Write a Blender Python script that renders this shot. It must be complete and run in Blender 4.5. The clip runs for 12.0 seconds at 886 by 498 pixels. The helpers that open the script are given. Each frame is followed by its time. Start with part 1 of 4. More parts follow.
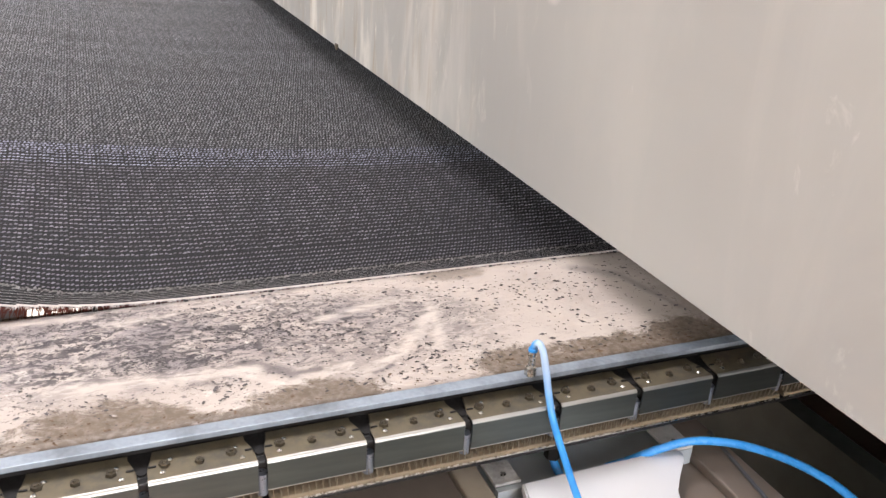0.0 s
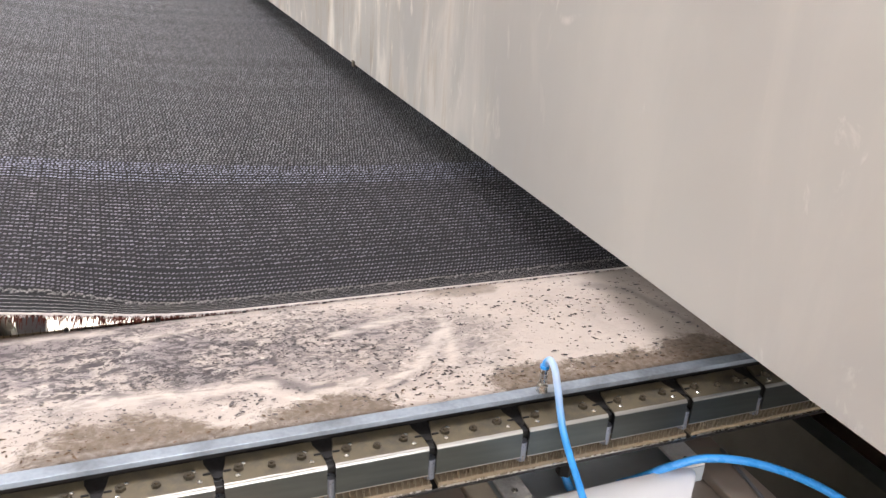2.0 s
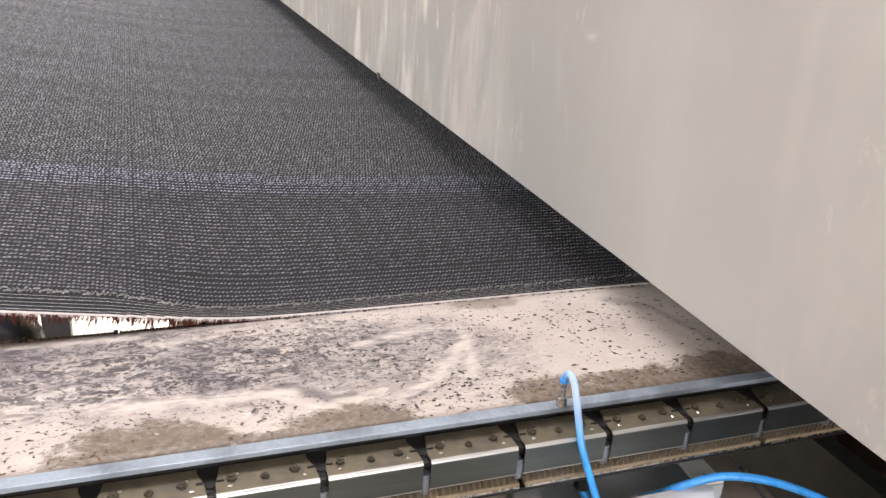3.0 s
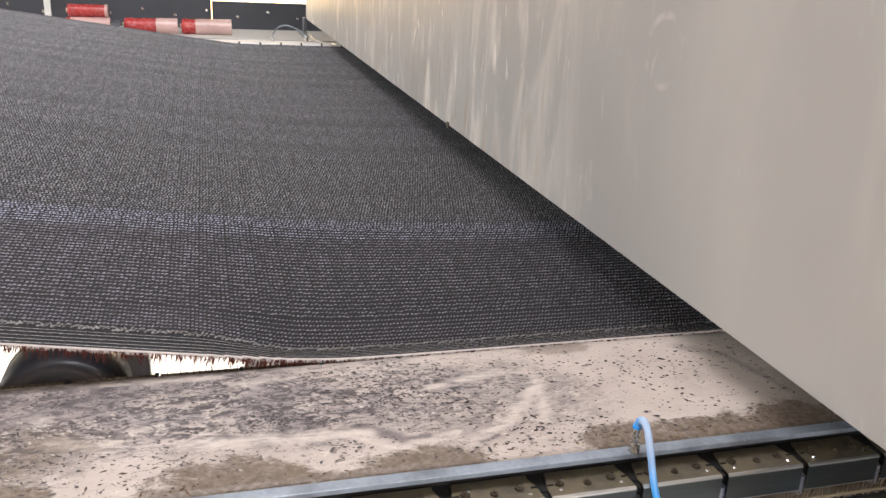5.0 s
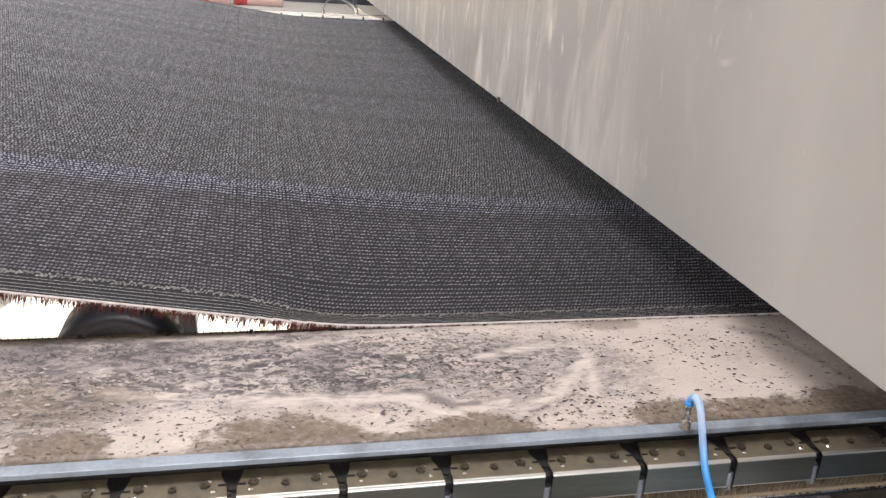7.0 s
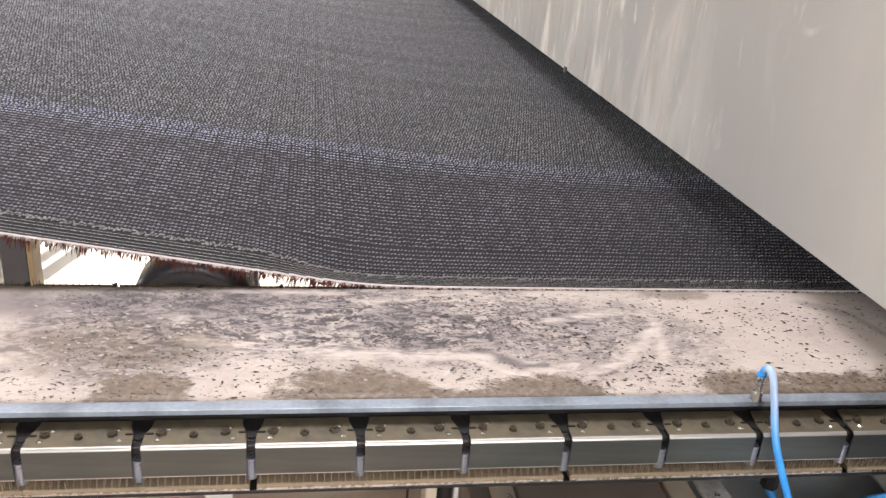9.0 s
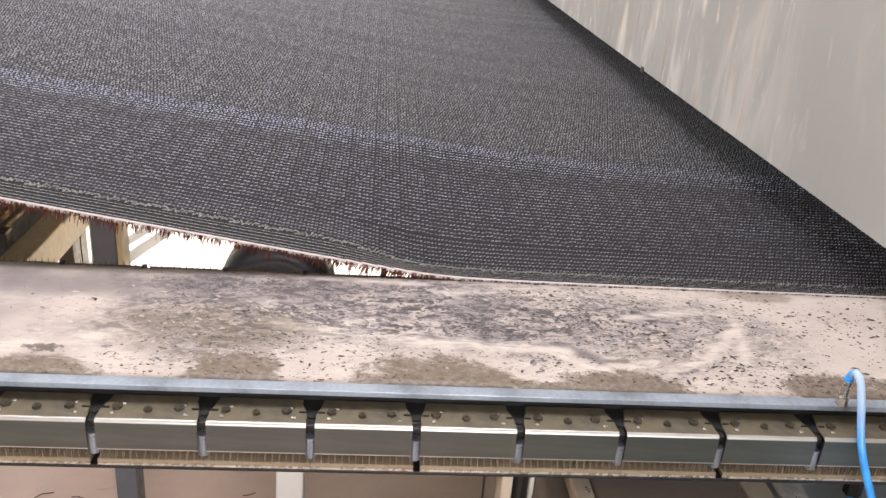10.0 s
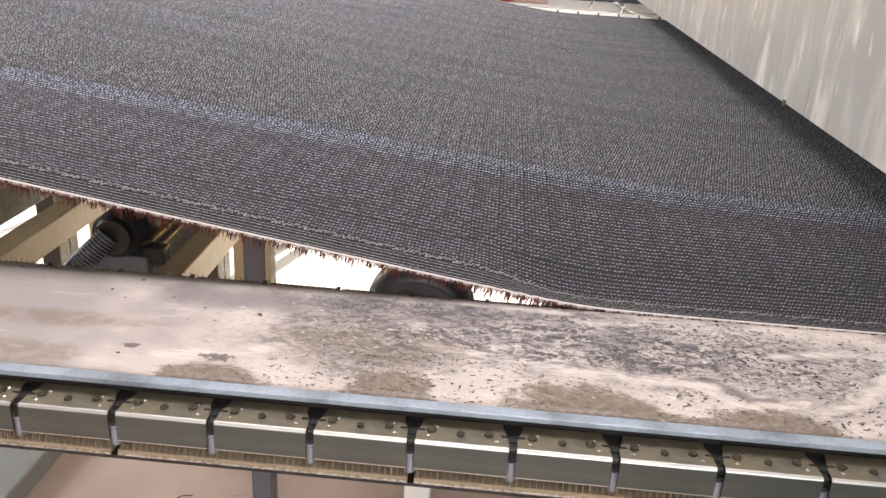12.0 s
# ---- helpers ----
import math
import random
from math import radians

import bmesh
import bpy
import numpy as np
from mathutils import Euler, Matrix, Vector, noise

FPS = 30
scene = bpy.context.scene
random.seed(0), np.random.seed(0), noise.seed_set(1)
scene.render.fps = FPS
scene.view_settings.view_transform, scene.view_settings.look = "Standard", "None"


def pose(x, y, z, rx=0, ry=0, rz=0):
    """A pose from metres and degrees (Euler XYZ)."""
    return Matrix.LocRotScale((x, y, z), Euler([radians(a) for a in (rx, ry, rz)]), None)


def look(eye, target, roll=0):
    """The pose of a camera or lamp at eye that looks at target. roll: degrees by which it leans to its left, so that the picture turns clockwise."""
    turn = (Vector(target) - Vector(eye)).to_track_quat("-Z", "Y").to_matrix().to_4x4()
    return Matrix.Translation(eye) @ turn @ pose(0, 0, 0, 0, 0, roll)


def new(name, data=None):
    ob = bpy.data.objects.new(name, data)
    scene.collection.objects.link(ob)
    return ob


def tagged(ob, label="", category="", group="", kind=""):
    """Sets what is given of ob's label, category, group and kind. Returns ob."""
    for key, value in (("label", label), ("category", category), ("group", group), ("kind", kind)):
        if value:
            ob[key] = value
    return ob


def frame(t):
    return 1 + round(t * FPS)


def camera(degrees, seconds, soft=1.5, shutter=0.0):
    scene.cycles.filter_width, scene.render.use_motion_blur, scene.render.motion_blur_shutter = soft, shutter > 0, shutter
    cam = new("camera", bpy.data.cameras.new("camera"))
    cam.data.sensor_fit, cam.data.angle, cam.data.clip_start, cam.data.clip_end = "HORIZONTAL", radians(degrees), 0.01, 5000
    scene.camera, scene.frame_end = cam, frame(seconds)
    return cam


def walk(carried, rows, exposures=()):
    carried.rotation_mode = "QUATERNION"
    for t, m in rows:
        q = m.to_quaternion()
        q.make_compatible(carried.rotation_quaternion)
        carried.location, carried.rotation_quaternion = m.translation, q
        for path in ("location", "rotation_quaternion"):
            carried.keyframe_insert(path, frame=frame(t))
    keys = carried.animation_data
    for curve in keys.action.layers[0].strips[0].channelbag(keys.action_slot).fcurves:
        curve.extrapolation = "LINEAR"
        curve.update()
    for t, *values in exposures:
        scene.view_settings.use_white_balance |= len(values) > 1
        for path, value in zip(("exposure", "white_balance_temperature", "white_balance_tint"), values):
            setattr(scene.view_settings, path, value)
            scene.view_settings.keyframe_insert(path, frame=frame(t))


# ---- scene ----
cam = camera(56.3, 12.0, soft=1.5)
PATH = [
    (0, (-0.375, -0.615, 0.443), (0.371, 1.054, -0.368), 4.4),
    (0.5, (-0.371, -0.617, 0.446), (0.383, 1.054, -0.353), 4.7),
    (1, (-0.368, -0.62, 0.448), (0.384, 1.056, -0.342), 4.6),
    (1.5, (-0.37, -0.622, 0.449), (0.364, 1.064, -0.338), 4.2),
    (2, (-0.375, -0.624, 0.452), (0.336, 1.072, -0.333), 4.0),
    (2.5, (-0.378, -0.625, 0.452), (0.314, 1.082, -0.326), 4.3),
    (3, (-0.379, -0.63, 0.456), (0.287, 1.094, -0.307), 4.4),
    (3.5, (-0.384, -0.637, 0.459), (0.249, 1.112, -0.277), 4.0),
    (5.5, (-0.4, -0.648, 0.465), (0.104, 1.169, -0.2), 3.0),
    (6, (-0.403, -0.647, 0.463), (0.085, 1.17, -0.217), 3.3),
    (6.5, (-0.411, -0.646, 0.457), (0.06, 1.165, -0.246), 4.0),
    (7, (-0.415, -0.647, 0.451), (0.022, 1.167, -0.27), 4.2),
    (9, (-0.44, -0.652, 0.438), (-0.121, 1.159, -0.35), 4.9),
    (9.5, (-0.45, -0.656, 0.437), (-0.193, 1.161, -0.357), 4.8),
    (10, (-0.465, -0.665, 0.434), (-0.291, 1.16, -0.365), 4.8),
    (10.5, (-0.477, -0.67, 0.431), (-0.38, 1.157, -0.377), 4.8),
    (11, (-0.484, -0.674, 0.433), (-0.457, 1.152, -0.382), 4.6),
    (11.5, (-0.493, -0.681, 0.437), (-0.532, 1.15, -0.367), 4.0),
    (12, (-0.504, -0.691, 0.445), (-0.607, 1.157, -0.313), 3.4),
]
walk(cam, [(t, look(eye, target, roll)) for t, eye, target, roll in PATH],
     [(0, 2.85), (3.4, 2.82), (5.4, 2.45), (6.2, 2.47), (7.0, 2.60), (9.0, 2.73), (12, 2.70)])

# ---- light ----
world = bpy.data.worlds.new("world")
scene.world = world
world.use_nodes = True
wn = world.node_tree
sky = wn.nodes.new("ShaderNodeTexSky")
sky.sky_type = "NISHITA"
sky.sun_disc = False
sky.sun_elevation, sky.sun_rotation = radians(15), radians(17)
wn.links.new(sky.outputs[0], wn.nodes["Background"].inputs[0])
wn.nodes["Background"].inputs[1].default_value = 0.1

sun = new("sun", bpy.data.lights.new("sun", "SUN"))
sun.data.energy, sun.data.angle, sun.data.color = 5.0, radians(0.5), (1.0, 0.93, 0.82)
sun.matrix_world = look((1.5, 5.0, 1.40), (0.0, 0.0, 0.0))


def area_lamp(name, eye, target, sx, sy, watts, colour):
    ob = new(name, bpy.data.lights.new(name, "AREA"))
    ob.data.shape, ob.data.size, ob.data.size_y = "RECTANGLE", sx, sy
    ob.data.energy, ob.data.color = watts, colour
    ob.matrix_world = look(eye, target)
    return ob


# roof light over the machine; unseen added fill windows, tall one where cloth leaves
area_lamp("roof_light_lamp", (0.0, 1.3, 3.93), (0.0, 1.3, 0), 4.4, 1.5, 40, (1.0, 0.935, 0.945))
area_lamp("side_fill_lamp", (-5.93, 2.8, 1.7), (0, 2.8, 0.9), 4.4, 2.4, 39, (1.0, 0.95, 0.95))
# Unseen fill lamp, added to light the chain's front and the floor.
area_lamp("back_fill_lamp", (0.4, -4.93, 1.6), (0.0, 0, 0.4), 2.4, 2.0, 40, (1.0, 0.95, 0.945))


# ---- materials ----
class Nodes:
    """Short wiring for one procedural material, in the object's own metres."""

    def __init__(self, name, rough=0.5, metal=0.0, coat=0.0):
        self.mat = bpy.data.materials.new(name)
        self.mat.use_nodes = True
        self.t = self.mat.node_tree
        self.bsdf = self.t.nodes["Principled BSDF"]
        self.bsdf.inputs["Roughness"].default_value = rough
        self.bsdf.inputs["Metallic"].default_value = metal
        self.bsdf.inputs["Coat Weight"].default_value = coat
        self.co = self.t.nodes.new("ShaderNodeTexCoord").outputs["Object"]

    def node(self, kind, **kw):
        n = self.t.nodes.new(kind)
        for k, v in kw.items():
            if k in n.inputs:
                self.put(n.inputs[k], v)
        return n

    def put(self, socket, v):
        if isinstance(v, bpy.types.NodeSocket):
            self.t.links.new(v, socket)
        else:
            socket.default_value = v

    def scaled(self, sx, sy, sz, vec=None):
        m = self.t.nodes.new("ShaderNodeMapping")
        self.t.links.new(vec or self.co, m.inputs[0])
        m.inputs["Scale"].default_value = (sx, sy, sz)
        return m.outputs[0]

    def noise(self, scale, detail=4.0, rough=0.55, vec=None, distort=0.0):
        n = self.t.nodes.new("ShaderNodeTexNoise")
        self.t.links.new(vec or self.co, n.inputs["Vector"])
        n.inputs["Scale"].default_value, n.inputs["Detail"].default_value = scale, detail
        n.inputs["Roughness"].default_value, n.inputs["Distortion"].default_value = rough, distort
        return n.outputs[0]

    def cells(self, scale, vec=None):
        n = self.t.nodes.new("ShaderNodeTexVoronoi")
        self.t.links.new(vec or self.co, n.inputs["Vector"])
        n.inputs["Scale"].default_value = scale
        return n.outputs["Distance"]

    def ramp(self, v, lo, hi, a=0.0, b=1.0):
        n = self.t.nodes.new("ShaderNodeMapRange")
        n.interpolation_type = "SMOOTHSTEP"
        for k, x in zip(range(5), (v, lo, hi, a, b)):
            self.put(n.inputs[k], x)
        return n.outputs[0]

    def math(self, op, a, b=0.0):
        n = self.t.nodes.new("ShaderNodeMath")
        n.operation = op
        self.put(n.inputs[0], a)
        self.put(n.inputs[1], b)
        return n.outputs[0]

    def mix(self, f, a, b):
        n = self.t.nodes.new("ShaderNodeMix")
        n.data_type = "RGBA"
        self.put(n.inputs[0], f)
        for s, c in ((n.inputs[6], a), (n.inputs[7], b)):
            self.put(s, c if isinstance(c, bpy.types.NodeSocket) else (*c, 1.0))
        return n.outputs[2]

    def split(self, vec=None):
        n = self.t.nodes.new("ShaderNodeSeparateXYZ")
        self.t.links.new(vec or self.co, n.inputs[0])
        return n.outputs

    def blob(self, x, y, rx, ry, wob, edge=0.5, ragged=3.2):
        """A stain round (x, y), with an edge worn by the noise wob."""
        px, py, _ = self.split()
        u = self.math("DIVIDE", self.math("SUBTRACT", px, x), rx)
        v = self.math("DIVIDE", self.math("SUBTRACT", py, y), ry)
        d = self.math("ADD", self.math("MULTIPLY", u, u), self.math("MULTIPLY", v, v))
        d = self.math("ADD", d, self.math("MULTIPLY", self.math("SUBTRACT", wob, 0.5), ragged))
        return self.ramp(d, 1.0 + edge, 1.0 - edge)

    def stroke(self, ax, ay, bx, by, w, wob):
        """A wiped stroke from a to b, about w wide on either side."""
        px, py, _ = self.split()
        dx, dy = bx - ax, by - ay
        q = dx * dx + dy * dy
        u, v = self.math("SUBTRACT", px, ax), self.math("SUBTRACT", py, ay)
        t = self.math("ADD", self.math("MULTIPLY", u, dx / q), self.math("MULTIPLY", v, dy / q))
        t = self.math("MINIMUM", self.math("MAXIMUM", t, 0.0), 1.0)
        u = self.math("SUBTRACT", u, self.math("MULTIPLY", t, dx))
        v = self.math("SUBTRACT", v, self.math("MULTIPLY", t, dy))
        d = self.math("SQRT", self.math("ADD", self.math("MULTIPLY", u, u), self.math("MULTIPLY", v, v)))
        d = self.math("ADD", d, self.math("MULTIPLY", self.math("SUBTRACT", wob, 0.5), w * 2.4))
        return self.ramp(d, w * 1.7, w * 0.1)

    def random(self):
        return self.t.nodes.new("ShaderNodeObjectInfo").outputs["Random"]

    def done(self, colour, rough=None, height=None, strength=0.3, depth=0.001, metal=None):
        self.put(self.bsdf.inputs["Base Color"], colour if isinstance(colour, bpy.types.NodeSocket) else (*colour, 1.0))
        if rough is not None:
            self.put(self.bsdf.inputs["Roughness"], rough)
        if metal is not None:
            self.put(self.bsdf.inputs["Metallic"], metal)
        if height is not None:
            b = self.t.nodes.new("ShaderNodeBump")
            b.inputs["Strength"].default_value, b.inputs["Distance"].default_value = strength, depth
            self.put(b.inputs["Height"], height)
            self.t.links.new(b.outputs[0], self.bsdf.inputs["Normal"])
        return self.mat


def worn(name, base, dark, rough=0.5, metal=0.0, scale=40.0, amount=0.6, bump=0.15):
    """A surface with grain and larger stains."""
    n = Nodes(name, rough, metal)
    big = n.ramp(n.noise(scale * 0.15, 5), 0.38, 0.68)
    fine = n.noise(scale * 3, 3)
    f = n.math("MULTIPLY", n.math("ADD", n.math("MULTIPLY", big, 0.75), n.math("MULTIPLY", fine, 0.35)), amount)
    r = n.ramp(fine, 0.3, 0.7, max(0.05, rough - 0.1), min(1.0, rough + 0.12))
    return n.done(n.mix(f, base, dark), r, fine, bump, 0.0006)


# pale strokes wiped through the dust: from, to, half width
STROKES = ((-0.262, 0.068, -0.230, 0.041, 0.005), (-0.230, 0.041, -0.165, 0.060, 0.007), (-0.155, 0.042, -0.105, 0.072, 0.008),
           (-0.105, 0.072, -0.048, 0.138, 0.008), (-0.062, 0.068, -0.040, 0.160, 0.007), (-0.435, 0.088, -0.255, 0.079, 0.010),
           (-0.170, 0.156, -0.078, 0.182, 0.008), (-0.83, 0.045, -0.72, 0.078, 0.014), (-0.524, 0.226, -0.400, 0.222, 0.006),
           (-0.380, 0.196, -0.318, 0.209, 0.005), (-0.56, 0.115, -0.50, 0.098, 0.010))


def dusty_beam():
    """Cream chalky dust, dark lint crumbs, brown oil stains along the front."""
    n = Nodes("dusty_beam", 0.8)
    x, y, z = n.split()
    wob = n.noise(34, 7, 0.7)
    wob2 = n.noise(9, 4, 0.55)
    rag = n.noise(26, 9, 0.78, n.scaled(0.8, 1.2, 1), 0.5)
    spot = n.noise(110, 5, 0.7)
    cream = n.mix(n.ramp(n.noise(6, 5), 0.35, 0.7), (0.53, 0.465, 0.415), (0.43, 0.370, 0.330))
    # greyer film towards the bare end
    film = n.ramp(n.math("ADD", x, n.math("MULTIPLY", wob2, 0.5)), -0.45, -0.75)
    cream = n.mix(n.math("MULTIPLY", film, 0.9), cream, (0.270, 0.234, 0.226))
    # faint pale wiping along the rail
    wipe = n.ramp(n.noise(2.0, 4, 0.6, n.scaled(5, 22, 1), 1.2), 0.56, 0.66)
    colour = n.mix(n.math("MULTIPLY", wipe, 0.11), cream, (0.78, 0.70, 0.61))
    # grey lint lying in drifts, broken by pale chips
    drift = n.blob(-0.40, 0.158, 0.27, 0.075, wob2, 0.95)
    drift2 = n.blob(-0.62, 0.125, 0.12, 0.085, wob2, 0.95)
    thin = n.math("MULTIPLY", n.blob(-0.14, 0.125, 0.15, 0.080, wob2, 0.95), 0.55)
    rear = n.blob(-0.56, 0.196, 0.17, 0.032, wob2, 0.9)
    dr = n.math("MAXIMUM", n.math("MAXIMUM", thin, rear), n.math("MAXIMUM", drift, n.math("MULTIPLY", drift2, 0.85)))
    veil = n.math("MULTIPLY", dr, n.ramp(n.noise(16, 5, 0.62, n.scaled(0.8, 1.25, 1), 0.4), 0.34, 0.58))
    colour = n.mix(n.math("MULTIPLY", veil, 0.80), colour, (0.190, 0.168, 0.178))
    lint = n.ramp(n.noise(78, 6, 0.74, n.scaled(0.62, 1.25, 1), 0.9), 0.46, 0.56)
    lint = n.math("MULTIPLY", lint, n.math("MULTIPLY", dr, n.ramp(n.noise(17, 4), 0.28, 0.52, 0.25, 1.0)))
    colour = n.mix(n.math("MULTIPLY", lint, 0.96), colour, (0.060, 0.052, 0.057))
    chips = n.ramp(n.noise(60, 4, 0.6, n.scaled(0.7, 1.3, 1), 1.4), 0.60, 0.66)
    chips = n.math("MULTIPLY", chips, n.math("MULTIPLY", dr, n.ramp(n.noise(11, 3), 0.45, 0.6)))
    colour = n.mix(n.math("MULTIPLY", chips, 0.75), colour, (0.62, 0.56, 0.51))
    # fine dark grit and pale chips all over the dusty stretch
    zone = n.math("MULTIPLY", n.ramp(x, 0.12, -0.20, 0.25, 1.0), n.ramp(x, -0.90, -0.70))
    grit = n.math("MULTIPLY", n.ramp(n.noise(130, 6, 0.74, n.scaled(0.7, 1.2, 1), 0.6), 0.55, 0.62), n.ramp(n.noise(13, 4), 0.36, 0.58))
    colour = n.mix(n.math("MULTIPLY", n.math("MULTIPLY", grit, zone), 0.75), colour, (0.105, 0.090, 0.090))
    bits = n.math("MULTIPLY", n.ramp(n.noise(75, 4, 0.62, n.scaled(0.7, 1.3, 1.7), 1.2), 0.60, 0.66), n.ramp(n.noise(8, 3), 0.44, 0.60))
    colour = n.mix(n.math("MULTIPLY", n.math("MULTIPLY", bits, zone), 0.6), colour, (0.66, 0.60, 0.545))
    # pale strokes where a rag went through the dust, with lint pushed up beside them
    pale = None
    for ax, ay, bx, by, w in STROKES:
        s = n.stroke(ax, ay, bx, by, w * 0.85, rag)
        pale = s if pale is None else n.math("MAXIMUM", pale, s)
    streak = n.ramp(n.noise(40, 3, 0.5, n.scaled(0.6, 2.5, 1), 0.8), 0.36, 0.62, 0.25, 1.0)
    pushed = n.math("MAXIMUM", n.stroke(-0.262, 0.092, -0.222, 0.060, 0.007, wob), n.stroke(-0.222, 0.060, -0.195, 0.062, 0.004, wob))
    pushed = n.math("MAXIMUM", pushed, n.stroke(-0.145, 0.040, -0.125, 0.048, 0.003, wob))
    colour = n.mix(n.math("MULTIPLY", pushed, 0.72), colour, (0.125, 0.108, 0.112))
    colour = n.mix(n.math("MULTIPLY", n.math("MULTIPLY", pale, streak), 0.72), colour, (0.61, 0.545, 0.485))
    # smooth dark smear near the inner edge
    smear = n.math("MAXIMUM", n.blob(-0.79, 0.188, 0.11, 0.030, wob2, 0.8), n.math("MULTIPLY", n.blob(-0.63, 0.192, 0.11, 0.034, wob, 0.9), 0.75))
    colour = n.mix(n.math("MULTIPLY", smear, 0.72), colour, (0.15, 0.13, 0.135))
    tan = n.math("MAXIMUM", n.blob(-0.63, 0.10, 0.10, 0.05, wob, 0.9), n.blob(-0.98, 0.105, 0.10, 0.020, wob2, 0.9))
    tan = n.math("MAXIMUM", tan, n.blob(-0.99, 0.028, 0.07, 0.024, wob, 0.8))
    tan = n.math("MULTIPLY", tan, n.ramp(n.noise(30, 5, 0.7), 0.30, 0.60, 0.25, 1.0))
    colour = n.mix(n.math("MULTIPLY", tan, 0.68), colour, (0.17, 0.132, 0.092))
    clot = n.math("MAXIMUM", n.blob(-0.775, 0.050, 0.016, 0.008, spot, 0.6, 7.0), n.blob(-0.872, 0.058, 0.009, 0.005, spot, 0.6, 7.0))
    colour = n.mix(n.math("MULTIPLY", clot, 0.85), colour, (0.085, 0.070, 0.062))
    # oil soaked patches on the front edge
    oil = None
    for cx, cy, rx, ry in ((-0.592, 0.008, 0.046, 0.038), (-0.392, 0.010, 0.074, 0.042), (-0.21, 0.004, 0.066, 0.034),
                           (0.005, 0.012, 0.050, 0.032), (0.11, 0.006, 0.09, 0.032), (0.24, 0.010, 0.11, 0.040), (-0.29, 0.002, 0.03, 0.016), (-0.77, 0.004, 0.06, 0.026)):
        b = n.blob(cx, cy, rx, ry * 1.15, rag, 0.32, 4.4)
        oil = b if oil is None else n.math("MAXIMUM", oil, b)
    soak = n.blob(0.33, 0.18, 0.09, 0.16, wob2, 0.7)
    back = n.blob(0.012, 0.228, 0.045, 0.016, wob, 0.6)
    bruise = n.math("MULTIPLY", n.math("MAXIMUM", n.stroke(0.175, 0.205, 0.225, 0.175, 0.010, wob), n.stroke(0.225, 0.175, 0.250, 0.080, 0.006, wob)), 0.5)
    colour = n.mix(bruise, colour, (0.21, 0.18, 0.175))
    oil = n.math("MAXIMUM", oil, n.math("MAXIMUM", n.math("MULTIPLY", soak, 0.55), n.math("MULTIPLY", back, 0.6)))
    oilc = n.mix(n.noise(90, 4), (0.105, 0.077, 0.054), (0.190, 0.145, 0.105))
    colour = n.mix(n.math("MULTIPLY", oil, n.ramp(n.noise(150, 4, 0.7), 0.3, 0.62, 0.72, 1.0)), colour, oilc)
    h = n.math("ADD", n.math("MULTIPLY", n.noise(260, 3), 0.4), n.math("SUBTRACT", n.noise(40, 5), n.math("MULTIPLY", oil, 0.5)))
    rough = n.ramp(oil, 0, 1, 0.85, 0.5)
    return n.done(colour, rough, h, 0.5, 0.0015)


def painted_panel():
    """Warm grey painted sheet steel, with runs, smears, rust by the lower edge and light painted in at the far end."""
    n = Nodes("painted_panel", 0.42)
    x, y, z = n.split()
    runs = n.noise(3.2, 6, 0.6, n.scaled(1, 2.4, 0.75), 1.0)
    fine = n.noise(9.0, 5, 0.6, n.scaled(1, 7, 0.8))
    cloud = n.noise(1.6, 4)
    base = n.mix(n.ramp(cloud, 0.35, 0.7), (0.390, 0.374, 0.346), (0.345, 0.328, 0.306))
    # Pale runs, strengthened towards the far end to paint in the light there.
    base = n.mix(n.math("MULTIPLY", n.math("MULTIPLY", n.ramp(runs, 0.46, 0.66), n.ramp(y, 0.2, 1.3, 0.10, 1.0)), 0.80), base, (0.66, 0.61, 0.545))
    dirt = n.ramp(z, 0.40, 0.07)
    deep = n.ramp(y, 0.15, 1.3)
    rust = n.math("MULTIPLY", n.math("MULTIPLY", n.ramp(fine, 0.50, 0.72), n.math("ADD", n.math("MULTIPLY", dirt, 0.7), 0.3)), deep)
    base = n.mix(n.math("MULTIPLY", rust, 0.85), base, (0.33, 0.26, 0.18))
    # Chalky marks add to the painted glow at the far end.
    chalk = n.math("MULTIPLY", n.ramp(n.noise(14, 4, 0.6, n.scaled(1, 2.5, 0.7), 0.8), 0.60, 0.70), deep)
    base = n.mix(n.math("MULTIPLY", chalk, 0.75), base, (0.72, 0.67, 0.59))
    dy, dz = n.math("SUBTRACT", y, 0.33), n.math("SUBTRACT", z, 0.36)
    rr = n.math("SQRT", n.math("ADD", n.math("MULTIPLY", dy, dy), n.math("MULTIPLY", dz, dz)))
    ring = n.math("MULTIPLY", n.ramp(n.math("ABSOLUTE", n.math("SUBTRACT", rr, 0.045)), 0.008, 0.001), n.ramp(n.noise(22, 4), 0.42, 0.62))
    scuff = n.ramp(n.noise(7, 5, 0.65, n.scaled(1, 1.6, 0.9), 1.6), 0.64, 0.74)
    base = n.mix(n.math("MULTIPLY", n.math("MAXIMUM", ring, n.math("MULTIPLY", scuff, 0.7)), 0.45), base, (0.60, 0.57, 0.53))
    fleck = n.ramp(n.cells(6.0), 0.030, 0.016)
    base = n.mix(n.math("MULTIPLY", fleck, n.ramp(n.noise(4, 2), 0.5, 0.6)), base, (0.12, 0.10, 0.09))
    return n.done(base, n.ramp(runs, 0.3, 0.7, 0.34, 0.52), n.math("ADD", n.math("MULTIPLY", cloud, 2.0), n.math("MULTIPLY", n.noise(160, 2), 0.05)), 0.12, 0.004)


